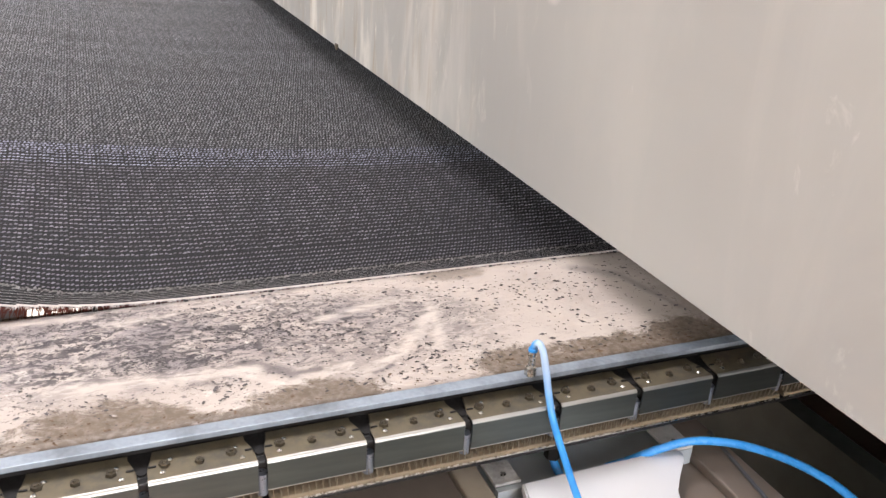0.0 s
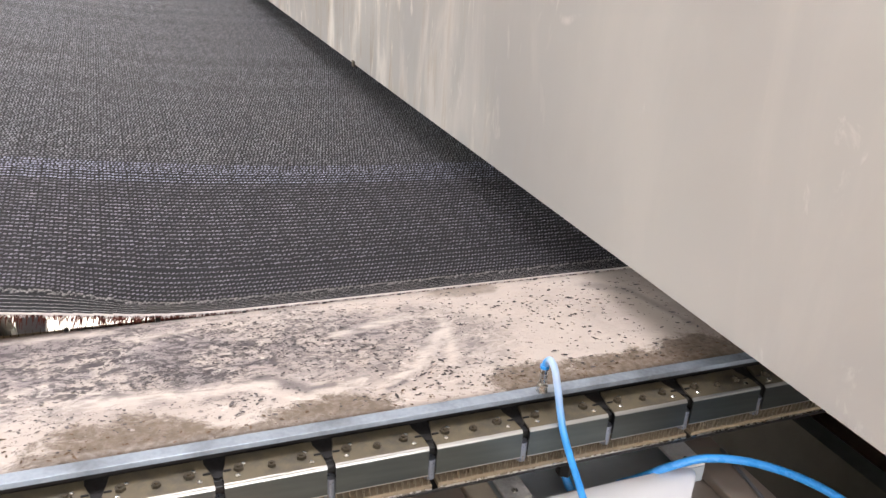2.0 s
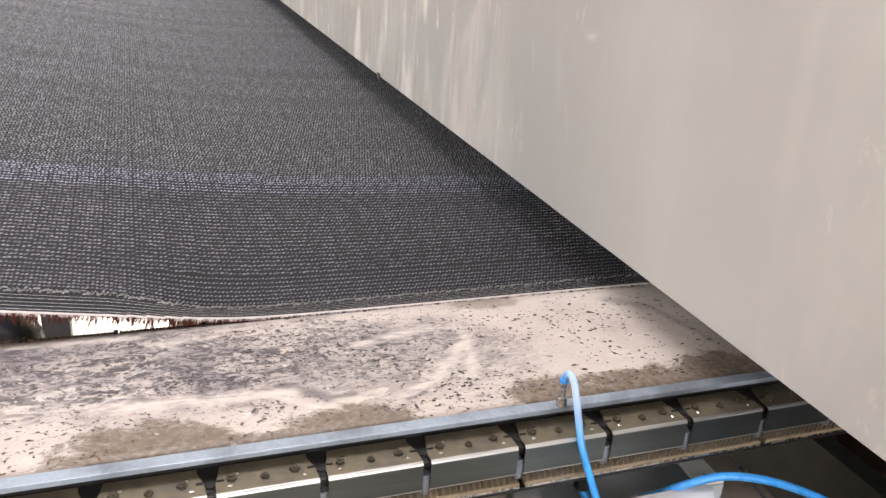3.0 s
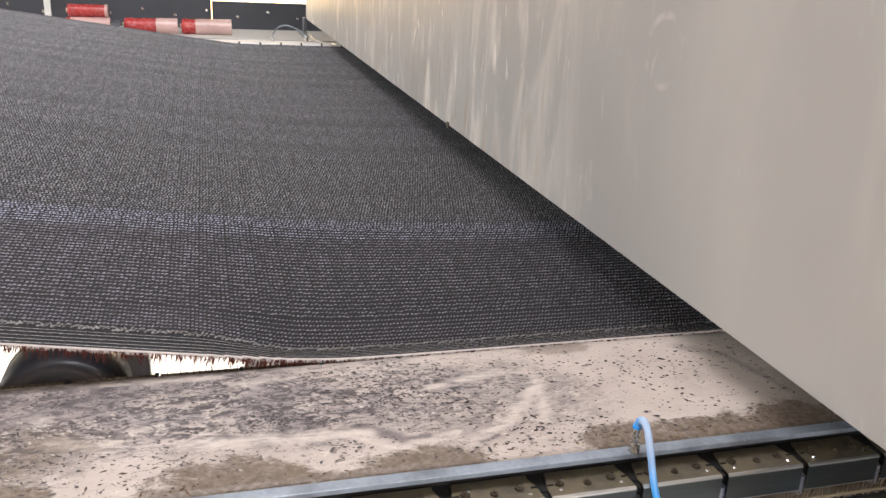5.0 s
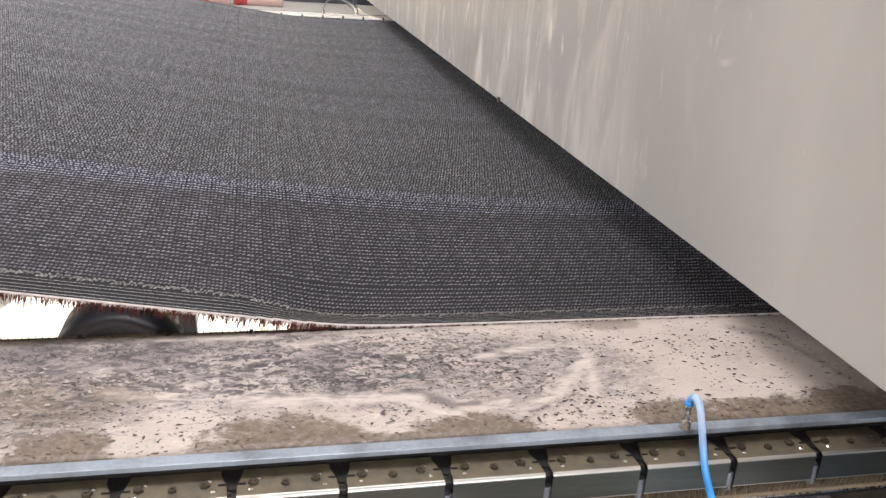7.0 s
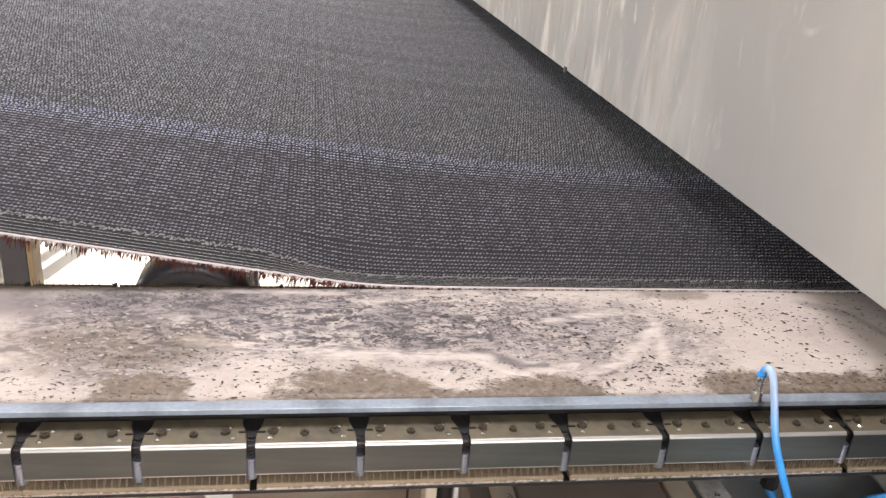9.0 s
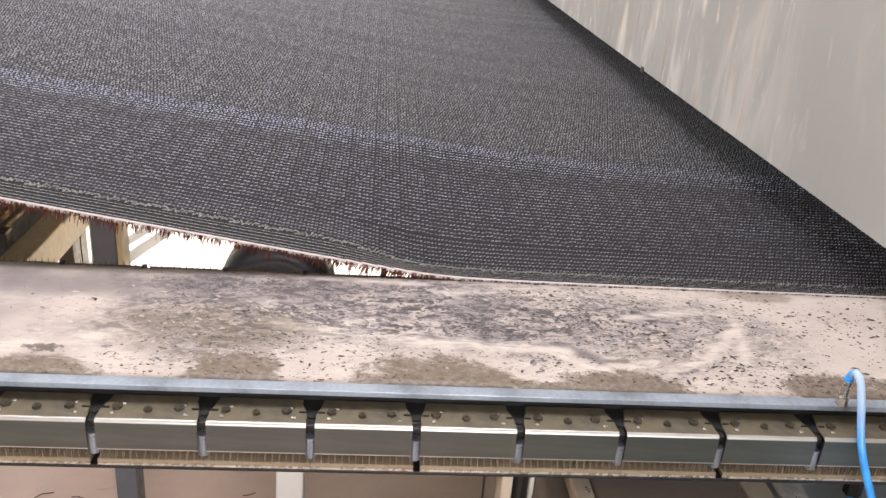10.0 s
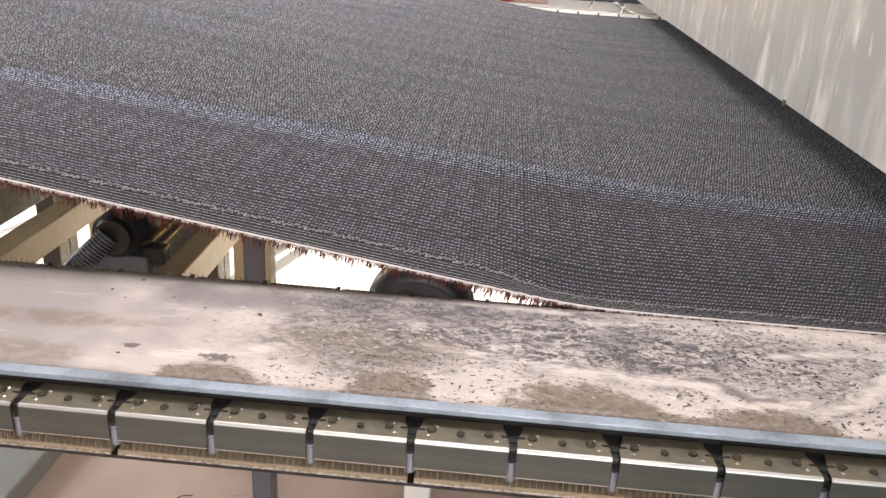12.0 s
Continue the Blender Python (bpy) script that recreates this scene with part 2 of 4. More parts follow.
def cloth(name, base, lit, rough):
    n = Nodes(name, rough)
    w = n.noise(420, 2, 0.6)
    s = n.noise(5, 3)
    c = n.mix(n.ramp(w, 0.35, 0.7), base, lit)
    c = n.mix(n.math("MULTIPLY", n.ramp(s, 0.4, 0.7), 0.25), c, base)
    n.bsdf.inputs["Specular IOR Level"].default_value = 0.3
    n.bsdf.inputs["Sheen Weight"].default_value, n.bsdf.inputs["Sheen Roughness"].default_value = 0.08, 0.3
    return n.done(c, None, w, 0.6, 0.0008)


def yarn(name, dull, bright):
    """Yarn loops, each one its own shade, with uneven glints of light put into the tone."""
    n = Nodes(name, 0.4)
    isl = n.t.nodes.new("ShaderNodeNewGeometry").outputs["Random Per Island"]
    big = n.noise(9, 3)
    isl = n.math("FRACT", n.math("ADD", isl, n.math("MULTIPLY", n.random(), 7.31)))
    f = n.math("MULTIPLY", n.ramp(isl, 0.0, 1.0, 0.35, 1.0), n.ramp(big, 0.3, 0.7, 0.7, 1.1))
    n.bsdf.inputs["Specular IOR Level"].default_value = 0.7
    n.bsdf.inputs["Sheen Weight"].default_value, n.bsdf.inputs["Sheen Roughness"].default_value = 0.70, 0.35
    return n.done(n.mix(f, dull, bright), n.ramp(isl, 0, 1, 0.55, 0.3))


def cover_steel():
    """Oily sheet steel of the chain covers: brownish film above, bare below."""
    n = Nodes("cover_steel", 0.25, 1.0)
    x, y, z = n.split()
    g = n.noise(30, 4, 0.6, n.scaled(0.4, 3, 3))
    spots = n.noise(55, 5, 0.65)
    film = n.math("ADD", n.ramp(y, -0.0445, -0.0418), n.math("MULTIPLY", n.math("SUBTRACT", spots, 0.5), 0.7))
    film = n.ramp(film, 0.3, 0.9)
    steel = n.mix(g, (0.075, 0.088, 0.085), (0.165, 0.182, 0.174))
    steel = n.mix(n.math("MULTIPLY", n.random(), 0.25), steel, (0.13, 0.12, 0.10))
    # the overhead light's reflection on the fold, painted as a bright band
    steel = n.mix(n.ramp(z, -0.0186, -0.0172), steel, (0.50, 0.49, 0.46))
    # a highlight line painted along the lower edge
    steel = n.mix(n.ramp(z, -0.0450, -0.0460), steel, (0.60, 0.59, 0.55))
    blotch = n.ramp(n.noise(34, 5, 0.65), 0.4, 0.62)
    oily = n.mix(spots, (0.078, 0.060, 0.031), (0.165, 0.130, 0.070))
    oily = n.mix(n.math("MULTIPLY", blotch, 0.75), oily, (0.055, 0.046, 0.032))
    c = n.mix(n.math("MULTIPLY", film, 0.92), steel, oily)
    r = n.ramp(n.math("ADD", film, n.math("MULTIPLY", spots, 0.4)), 0.1, 1.2, 0.46, 0.50)
    return n.done(c, r, spots, 0.05, 0.0006, n.ramp(film, 0, 1, 1.0, 0.4))


def concrete(name, a, b, scale=3.0):
    n = Nodes(name, 0.75)
    big = n.ramp(n.noise(scale, 6, 0.6), 0.35, 0.68)
    fine = n.noise(scale * 60, 3)
    crack = n.ramp(n.noise(scale * 2.4, 6, 0.7, None, 1.5), 0.62, 0.70)
    c = n.mix(big, a, b)
    c = n.mix(n.math("MULTIPLY", fine, 0.25), c, tuple(v * 0.55 for v in a))
    c = n.mix(n.math("MULTIPLY", crack, 0.35), c, tuple(v * 0.6 for v in b))
    return n.done(c, n.ramp(big, 0, 1, 0.6, 0.85), fine, 0.3, 0.002)


def glow(name, colour, power):
    n = Nodes(name)
    n.bsdf.inputs["Emission Color"].default_value = (*colour, 1)
    n.bsdf.inputs["Emission Strength"].default_value = power
    return n.done(colour)


def bent_hose():
    """Blue nylon tube, with a whitish highlight painted round its tight bend."""
    n = Nodes("bent_blue_hose", 0.28)
    x, y, z = n.split()
    # Pale tone on the upper front of the bend paints the highlight.
    bend_highlight = n.ramp(n.math("ADD", n.math("MULTIPLY", z, 1.0), n.math("MULTIPLY", y, -0.6)), 0.008, 0.050)
    front = n.ramp(y, -0.012, -0.018)
    fine = n.noise(60, 3)
    blue = n.mix(n.ramp(fine, 0.35, 0.7), (0.055, 0.35, 0.80), (0.035, 0.26, 0.68))
    return n.done(n.mix(n.math("MULTIPLY", n.math("MULTIPLY", bend_highlight, front), 0.62), blue, (0.62, 0.68, 0.74)), None, fine, 0.05, 0.0005)


M_BEAM = dusty_beam()
M_HOSEBENT = bent_hose()
M_PANEL = painted_panel()
M_CLOTH = cloth("black_knit", (0.0080, 0.0078, 0.0090), (0.020, 0.0195, 0.0220), 0.7)
M_STITCH = yarn("black_yarn", (0.018, 0.018, 0.020), (0.285, 0.288, 0.310))
M_PLUM = yarn("plum_black_yarn", (0.016, 0.0145, 0.019), (0.235, 0.222, 0.268))
# Bluish highlights along the fold line, put into the yarn's colour.
M_BAND = yarn("bluish_highlight_yarn", (0.045, 0.047, 0.066), (0.40, 0.41, 0.52))
# Pale tone puts the light from below into the cloth's rim.
M_RIM = worn("underlit_rim", (0.66, 0.61, 0.59), (0.30, 0.23, 0.21), 0.5, 0, 200, 0.8)
# Paler than the near rail, to put the far side's bright light in.
M_LITRAIL = worn("whitelit_rail", (0.78, 0.74, 0.69), (0.50, 0.46, 0.42), 0.6, 0, 14, 0.5)
M_FLAKE = worn("dust_flake", (0.46, 0.405, 0.36), (0.28, 0.245, 0.22), 0.85, 0, 150, 0.6)
M_SELV = cloth("black_tape", (0.008, 0.0075, 0.009), (0.020, 0.019, 0.021), 0.6)
M_SEAM = yarn("grey_seam", (0.035, 0.033, 0.034), (0.30, 0.285, 0.28))
M_CORD = cloth("pale_cord", (0.20, 0.19, 0.20), (0.52, 0.50, 0.51), 0.4)
M_FRINGE = worn("lint_fringe", (0.13, 0.026, 0.014), (0.045, 0.012, 0.009), 0.9, 0, 60, 0.8)
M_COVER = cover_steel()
# The blue in this zinc is the sky's reflection put into its colour.
M_STRIP = worn("zinc_strip", (0.36, 0.415, 0.48), (0.14, 0.155, 0.175), 0.45, 0.35, 75, 0.9, 0.2)
M_BOLT = worn("oily_bolt", (0.085, 0.069, 0.046), (0.028, 0.023, 0.017), 0.4, 0.5, 120, 0.7)
M_RIVET = worn("bright_rivet", (0.75, 0.73, 0.68), (0.5, 0.48, 0.44), 0.18, 1.0, 200, 0.4)
M_BLACK = worn("chain_black", (0.022, 0.020, 0.019), (0.010, 0.009, 0.009), 0.45, 0.4, 60, 0.6)
M_ROLLER = worn("roller_steel", (0.34, 0.37, 0.43), (0.16, 0.17, 0.20), 0.35, 0.7, 80, 0.6)
M_BRASS = worn("linty_brass", (0.30, 0.235, 0.160), (0.13, 0.098, 0.065), 0.6, 0.25, 90, 0.8)
M_PIN = worn("pin_steel", (0.40, 0.345, 0.265), (0.20, 0.16, 0.11), 0.35, 0.7, 200, 0.6)
M_HOSE = worn("blue_hose", (0.05, 0.34, 0.82), (0.03, 0.24, 0.66), 0.28, 0.0, 30, 0.35, 0.03)
M_NICKEL = worn("nickel", (0.62, 0.60, 0.56), (0.35, 0.33, 0.30), 0.25, 1.0, 100, 0.5)
M_FLOOR = concrete("floor_concrete", (0.70, 0.535, 0.45), (0.59, 0.445, 0.37))
# Whiter than the floor, to put the strong sunlight into its colour.
M_SUNPATCH = concrete("sun_patch_white", (0.80, 0.77, 0.72), (0.70, 0.67, 0.62))
M_HALLWALL = concrete("hall_wall", (0.62, 0.60, 0.56), (0.52, 0.50, 0.46), 1.2)
M_CEIL = concrete("hall_ceiling", (0.60, 0.59, 0.57), (0.50, 0.49, 0.47), 0.8)
M_GREYPAINT = worn("grey_paint", (0.095, 0.10, 0.112), (0.06, 0.062, 0.07), 0.45, 0, 14, 0.5)
M_WHITEPAINT = worn("white_paint", (0.70, 0.69, 0.66), (0.50, 0.48, 0.44), 0.45, 0, 14, 0.5)
# Cream carries the sunlit tone of the beams and post sides.
M_CREAM = worn("sunlit_cream", (0.58, 0.45, 0.26), (0.34, 0.24, 0.12), 0.5, 0, 18, 0.6)
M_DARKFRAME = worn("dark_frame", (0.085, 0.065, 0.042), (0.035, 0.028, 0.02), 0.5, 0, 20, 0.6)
M_PLATE = worn("plate_paint", (0.30, 0.305, 0.285), (0.19, 0.19, 0.175), 0.5, 0, 14, 0.6)
M_RUBBER = worn("black_rubber", (0.060, 0.065, 0.080), (0.028, 0.030, 0.037), 0.38, 0, 30, 0.6)
M_BROWN = worn("brown_sheet", (0.23, 0.185, 0.15), (0.15, 0.12, 0.10), 0.45, 0.1, 10, 0.6)
M_TAN = worn("tan_bar", (0.48, 0.41, 0.32), (0.30, 0.25, 0.19), 0.5, 0, 30, 0.5)
M_STAINED = worn("stained_zinc", (0.80, 0.79, 0.76), (0.16, 0.15, 0.14), 0.5, 0.0, 110, 0.9)
M_SLATE = worn("slate_paint", (0.55, 0.59, 0.62), (0.34, 0.37, 0.39), 0.4, 0.1, 20, 0.7)
M_COVERWHITE = worn("white_cover", (0.72, 0.72, 0.74), (0.60, 0.60, 0.60), 0.4, 0, 8, 0.4)
M_OVEN = worn("oven_dark", (0.030, 0.032, 0.028), (0.015, 0.016, 0.014), 0.5, 0.2, 10, 0.6)
M_RED = worn("red_wrap", (0.45, 0.05, 0.05), (0.26, 0.03, 0.03), 0.25, 0, 16, 0.7)
M_WRAP = worn("clear_wrap", (0.62, 0.45, 0.42), (0.42, 0.22, 0.20), 0.2, 0, 16, 0.7)
M_DARKPANEL = worn("dark_panel", (0.040, 0.043, 0.055), (0.022, 0.024, 0.030), 0.4, 0, 4, 0.5)
M_CRUMB = worn("lint_crumb", (0.135, 0.118, 0.119), (0.05, 0.045, 0.047), 0.95, 0, 200, 0.8)
M_THREAD = worn("brown_thread", (0.16, 0.10, 0.06), (0.08, 0.05, 0.03), 0.9, 0, 200, 0.8)


# ---- mesh helpers ----
def mesh_of(name, bm, material, also=()):
    bmesh.ops.recalc_face_normals(bm, faces=bm.faces)
    me = bpy.data.meshes.new(name)
    bm.to_mesh(me)
    bm.free()
    me.materials.append(material)
    for m in also:
        me.materials.append(m)
    return me


def part(name, bm, material, parent=None, label="", m=None, also=()):
    """One mesh object from a bmesh, or from a mesh that is shared, under its thing."""
    me = bm if isinstance(bm, bpy.types.Mesh) else mesh_of(name, bm, material, also)
    ob = new(name, me)
    if parent is not None:
        ob.parent = parent
    if m is not None:
        ob.matrix_basis = m
    return tagged(ob, label)


def thing(name, label, category, at=(0, 0, 0), group="", kind=""):
    ob = new(name)
    ob.empty_display_size = 0.05
    ob.location = at
    return tagged(ob, label, category, group, kind)


def box(x0, x1, y0, y1, z0, z1, bevel=0.0, bm=None, segments=2):
    bm = bm or bmesh.new()
    c = Matrix.Translation(((x0 + x1) / 2, (y0 + y1) / 2, (z0 + z1) / 2)) @ Matrix.Diagonal((x1 - x0, y1 - y0, z1 - z0, 1))
    r = bmesh.ops.create_cube(bm, size=1.0, matrix=c)
    if bevel:
        edges = list({e for v in r["verts"] for e in v.link_edges})
        bmesh.ops.bevel(bm, geom=edges, offset=bevel, segments=segments, affect="EDGES", profile=0.5)
    return bm


def rod(a, b, r0, r1=None, n=12, bm=None):
    bm = bm or bmesh.new()
    a, b = Vector(a), Vector(b)
    d = b - a
    m = Matrix.Translation((a + b) / 2) @ d.to_track_quat("Z", "Y").to_matrix().to_4x4()
    bmesh.ops.create_cone(bm, cap_ends=True, segments=n, radius1=r0, radius2=r0 if r1 is None else r1, depth=d.length, matrix=m)
    return bm


def extruded(profile, x0, x1, closed=True, bm=None):
    """A profile of (y, z) drawn along x, with end caps."""
    bm = bm or bmesh.new()
    a = [bm.verts.new((x0, y, z)) for y, z in profile]
    b = [bm.verts.new((x1, y, z)) for y, z in profile]
    n = len(profile)
    for i in range(n if closed else n - 1):
        j = (i + 1) % n
        bm.faces.new((a[i], a[j], b[j], b[i]))
    if closed:
        bm.faces.new(a)
        bm.faces.new(b[::-1])
    return bm


def tube(points, radius, n=10, bm=None, closed_ends=True, wobble=None):
    """A tube along a smooth line through the points."""
    bm = bm or bmesh.new()
    pts = [Vector(p) for p in points]
    fine = []
    for i in range(len(pts) - 1):
        p0, p1, p2, p3 = pts[max(0, i - 1)], pts[i], pts[i + 1], pts[min(len(pts) - 1, i + 2)]
        for k in range(8):
            t = k / 8
            fine.append(0.5 * ((2 * p1) + (p2 - p0) * t + (2 * p0 - 5 * p1 + 4 * p2 - p3) * t * t + (3 * p1 - p0 - 3 * p2 + p3) * t ** 3))
    fine.append(pts[-1])
    rings = []
    for i, p in enumerate(fine):
        d = (fine[min(i + 1, len(fine) - 1)] - fine[max(i - 1, 0)]).normalized()
        q = d.to_track_quat("Z", "Y").to_matrix()
        r = radius if wobble is None else radius * wobble(i / (len(fine) - 1))
        rings.append([bm.verts.new(p + q @ Vector((r * math.cos(a), r * math.sin(a), 0))) for a in [2 * math.pi * k / n for k in range(n)]])
    for r0, r1 in zip(rings, rings[1:]):
        best = min(range(n), key=lambda s: sum((r0[k].co - r1[(k + s) % n].co).length for k in range(0, n, 3)))
        for k in range(n):
            f = bm.faces.new((r0[k], r0[(k + 1) % n], r1[(k + 1 + best) % n], r1[(k + best) % n]))
            f.smooth = True
    if closed_ends:
        bm.faces.new(rings[0])
        bm.faces.new(rings[-1])
    return bm


def smooth(ob):
    for p in ob.data.polygons:
        p.use_smooth = True
    return ob


def structure(name, bm, material, label, category):
    return tagged(part(name, bm, material), label, category, kind="structure")


# ---- the hall ----
FLOOR = -1.0
structure("floor", box(-6, 6, -5, 8, FLOOR - 0.2, FLOOR), M_FLOOR, "worn pinkish concrete factory floor under the machine", "floor")
# Unseen west, east and south walls and ceiling, added to enclose the light.
bm = box(-6.2, -6.0, -5, 8, FLOOR, 0.4)
box(-6.2, -6.0, -5, 8, 3.0, 4.0, bm=bm)
box(-6.2, -6.0, -5, 0.5, 0.4, 3.0, bm=bm)
box(-6.2, -6.0, 5.1, 8, 0.4, 3.0, bm=bm)
structure("wall_west", bm, M_HALLWALL, "plain grey hall wall, unseen, with a wide opening added for its fill lamp", "wall")
structure("wall_east", box(6.0, 6.2, -5, 8, FLOOR, 4.0), M_HALLWALL, "plain grey hall wall", "wall")
bm = box(-6, -0.9, -5.2, -5.0, FLOOR, 4.0)
box(1.7, 6, -5.2, -5.0, FLOOR, 4.0, bm=bm)
box(-0.9, 1.7, -5.2, -5.0, FLOOR, 0.5, bm=bm)
box(-0.9, 1.7, -5.2, -5.0, 2.7, 4.0, bm=bm)
structure("wall_south", bm, M_HALLWALL, "plain grey hall wall, unseen, with an opening added for the back fill lamp", "wall")
# Unseen low opening, sized so the sun reaches only the floor beneath the cloth.
bm = box(-6, 6, 8.0, 8.2, 0.88, 4.0)
box(-6, -4.5, 8.0, 8.2, FLOOR, 0.88, bm=bm)
box(4.5, 6, 8.0, 8.2, FLOOR, 0.88, bm=bm)
structure("wall_north", bm, M_HALLWALL, "light grey hall wall with a long low opening added to shape the sun", "wall")
bm = box(-6, 6, -5, 0.5, 4.0, 4.2)
box(-6, 6, 2.1, 8, 4.0, 4.2, bm=bm)
box(-6, -2.3, 0.5, 2.1, 4.0, 4.2, bm=bm)
box(2.3, 6, 0.5, 2.1, 4.0, 4.2, bm=bm)
structure("ceiling", bm, M_CEIL, "plain hall ceiling with a long roof light opening", "ceiling")

# Added white slab stands in for the glare of the sunlit floor.
structure("sun_patch_slab", box(-5.0, 0.35, 1.75, 7.9, FLOOR, FLOOR + 0.004), M_SUNPATCH, "white floor slab added to brighten the patch of low sun", "floor")

# ---- the oven's end panel ----
PX = 0.171
oven = thing("oven_housing", "warm grey painted steel oven end panel, streaked, over the cloth", "machine housing")
bm = box(PX, PX + 0.003, -1.3, 4.42, 0.066, 1.9, 0.0008)
part("end_panel", bm, M_PANEL, oven)
bm = box(PX + 0.0035, PX + 0.035, -1.3, 4.42, 0.072, 0.076)
part("folded_edge", bm, M_PANEL, oven)
bm = box(PX - 0.004, PX, 1.300, 1.318, 0.060, 0.074, 0.0015)
part("edge_clip", bm, M_DARKFRAME, oven)
part("roof_sheet", box(PX + 0.004, 3.0, -1.3, 4.42, 1.86, 1.9), M_OVEN, oven)
part("back_sheet", box(3.0, 3.04, -1.3, 4.42, FLOOR, 1.9), M_OVEN, oven)
part("side_sheet", box(PX + 0.25, 3.0, -1.3, -1.26, FLOOR, 1.86), M_OVEN, oven)
part("far_side_sheet", box(PX + 0.25, 3.0, 4.38, 4.42, FLOOR, 1.86), M_OVEN, oven)
part("lower_sheet", box(PX + 0.22, PX + 0.25, -1.3, 4.42, FLOOR, -0.13), M_OVEN, oven, "dark lower oven sheet")


# ---- the rails ----
def rail(name, label, y0, y1, mirrored, cover):
    ob = thing(name, label, "machine rail")
    # cover plate, slightly dished and uneven
    bm = bmesh.new()
    nx, ny = 170, 14
    xa, xb = -3.2, 2.6
    grid = []
    for i in range(nx + 1):
        x = xa + (xb - xa) * i / nx
        row = []
        for j in range(ny + 1):
            y = y0 + (y1 - y0) * j / ny
            z = -0.0018 + 0.0012 * noise.noise((x * 3, y * 9, 1.0)) + 0.0006 * noise.noise((x * 30, y * 30, 4.0))
            row.append(bm.verts.new((x, y, z)))
        grid.append(row)
    for i in range(nx):
        for j in range(ny):
            bm.faces.new((grid[i][j], grid[i + 1][j], grid[i + 1][j + 1], grid[i][j + 1])).smooth = True
    for j in (0, ny):
        low = [bm.verts.new((r[j].co.x, r[j].co.y, -0.006)) for r in grid]
        for i in range(nx):
            bm.faces.new((grid[i][j], grid[i + 1][j], low[i + 1], low[i]))
    part("cover_plate", bm, cover, ob, "cream dust-caked steel cover")
    s = -1 if not mirrored else 1
    front = y0 if not mirrored else y1
    a, b = sorted((front + s * 0.0005, front + s * 0.0145))
    part("edge_strip", box(-3.2, 2.6, a, b, -0.0045, 0.0012, 0.0006), M_STRIP, ob, "galvanised edge strip with the sky's blue reflection painted in")
    a, b = sorted((front + s * 0.004, front - s * 0.025))
    a2, b2 = sorted((front + s * 0.030, front + s * 0.0505))
    # Dark plate makes the dark line below the pin bar.
    part("under_plate", box(-3.2, 2.6, a2, b2, -0.0640, -0.0600, 0.001), M_BLACK, ob, "dark plate along the underside of the chain")
    part("web", box(-3.2, 2.6, a + 0.002, b, -0.075, -0.0065), M_BLACK, ob)
    part("beam", box(-3.2, 2.6, y0 + 0.03, y1 - 0.012, -0.085, -0.007), M_GREYPAINT, ob)
    return ob


near_rail = rail("chain_rail", "long steel chain rail with a dust-caked cream cover", 0.0, 0.236, False, M_BEAM)
far_rail = rail("chain_rail", "far chain rail across the cloth, its dusty cover painted bright as lit", 3.585, 3.83, True, M_LITRAIL)

# ---- pin chains ----
PITCH, SPEED, START = 0.0958, 0.0718, -0.0800
IN_PITCH, IN_SPEED, IN_START = 0.0935, 0.0709, -0.0205


def cover_profile():
    """Bent sheet: flat top running under the strip, round fold, upright front."""
    yf, zt, zb, r, th = -0.046, -0.0150, -0.0465, 0.0040, 0.0016
    outer = [(y, zt) for y in (-0.006, -0.012, -0.018, -0.024, -0.030)] + [(yf + r + 0.0005, zt)]
    for k in range(13):
        a = math.pi / 2 * k / 12
        outer.append((yf + r - r * math.sin(a), zt - r + r * math.cos(a)))
    outer += [(yf, zt - r - 0.0005), (yf, zb)]
    inner = [(yf + th, zb)]
    for k in range(12, -1, -1):
        a = math.pi / 2 * k / 12
        q = r - th
        inner.append((yf + r - q * math.sin(a), zt - r + q * math.cos(a)))
    inner += [(y, zt - th) for y in (-0.030, -0.024, -0.018, -0.012, -0.006)]
    return outer + inner


def build_cover():
    gap, w = 0.0078, PITCH
    bm = extruded(cover_profile(), gap / 2, w - gap / 2)
    bm.normal_update()
    # the rear corners are cut back in a curve
    for v in bm.verts:
        y = v.co.y
        t = min(1.0, max(0.0, (y + 0.036) / 0.022))
        cut = 0.0058 * t * t
        v.co.x += cut if v.co.x < w / 2 else -cut
    for f in bm.faces:
        f.smooth = len(f.verts) == 4 and f.calc_area() < 1.2e-4
    bmesh.ops.split_edges(bm, edges=[e for e in bm.edges if len({f.smooth for f in e.link_faces}) > 1])
    return bm


def nut(x, y, z, r=0.0042, h=0.004, bm=None, turn=0.0):
    bm = bm or bmesh.new()
    bmesh.ops.create_cone(bm, cap_ends=True, segments=6, radius1=r, radius2=r * 0.94, depth=h, matrix=pose(x, y, z + h / 2, 0, 0, turn))
    bmesh.ops.create_cone(bm, cap_ends=True, segments=8, radius1=r * 0.5, radius2=r * 0.4, depth=h * 0.7, matrix=pose(x, y, z + h * 1.2))
    return bm


def rivet(bm=None):
    bm = bm or bmesh.new()
    bmesh.ops.create_uvsphere(bm, u_segments=8, v_segments=5, radius=0.0019, matrix=Matrix.Diagonal((1, 1, 0.55, 1)))
    return bm


def pins_mesh(n, w, y, z, h, rows):
    bm = bmesh.new()
    rng = random.Random(7)
    for k in range(n):
        for r in range(rows):
            x = 0.0045 + (w - 0.009) * k / (n - 1)
            yy = y - 0.0042 * r
            rod((x, yy, z), (x + rng.uniform(-.0006, .0006), yy + rng.uniform(-.0006, .0006), z + h * rng.uniform(0.85, 1.05)), 0.00055, 0.0003, 5, bm)
    return bm


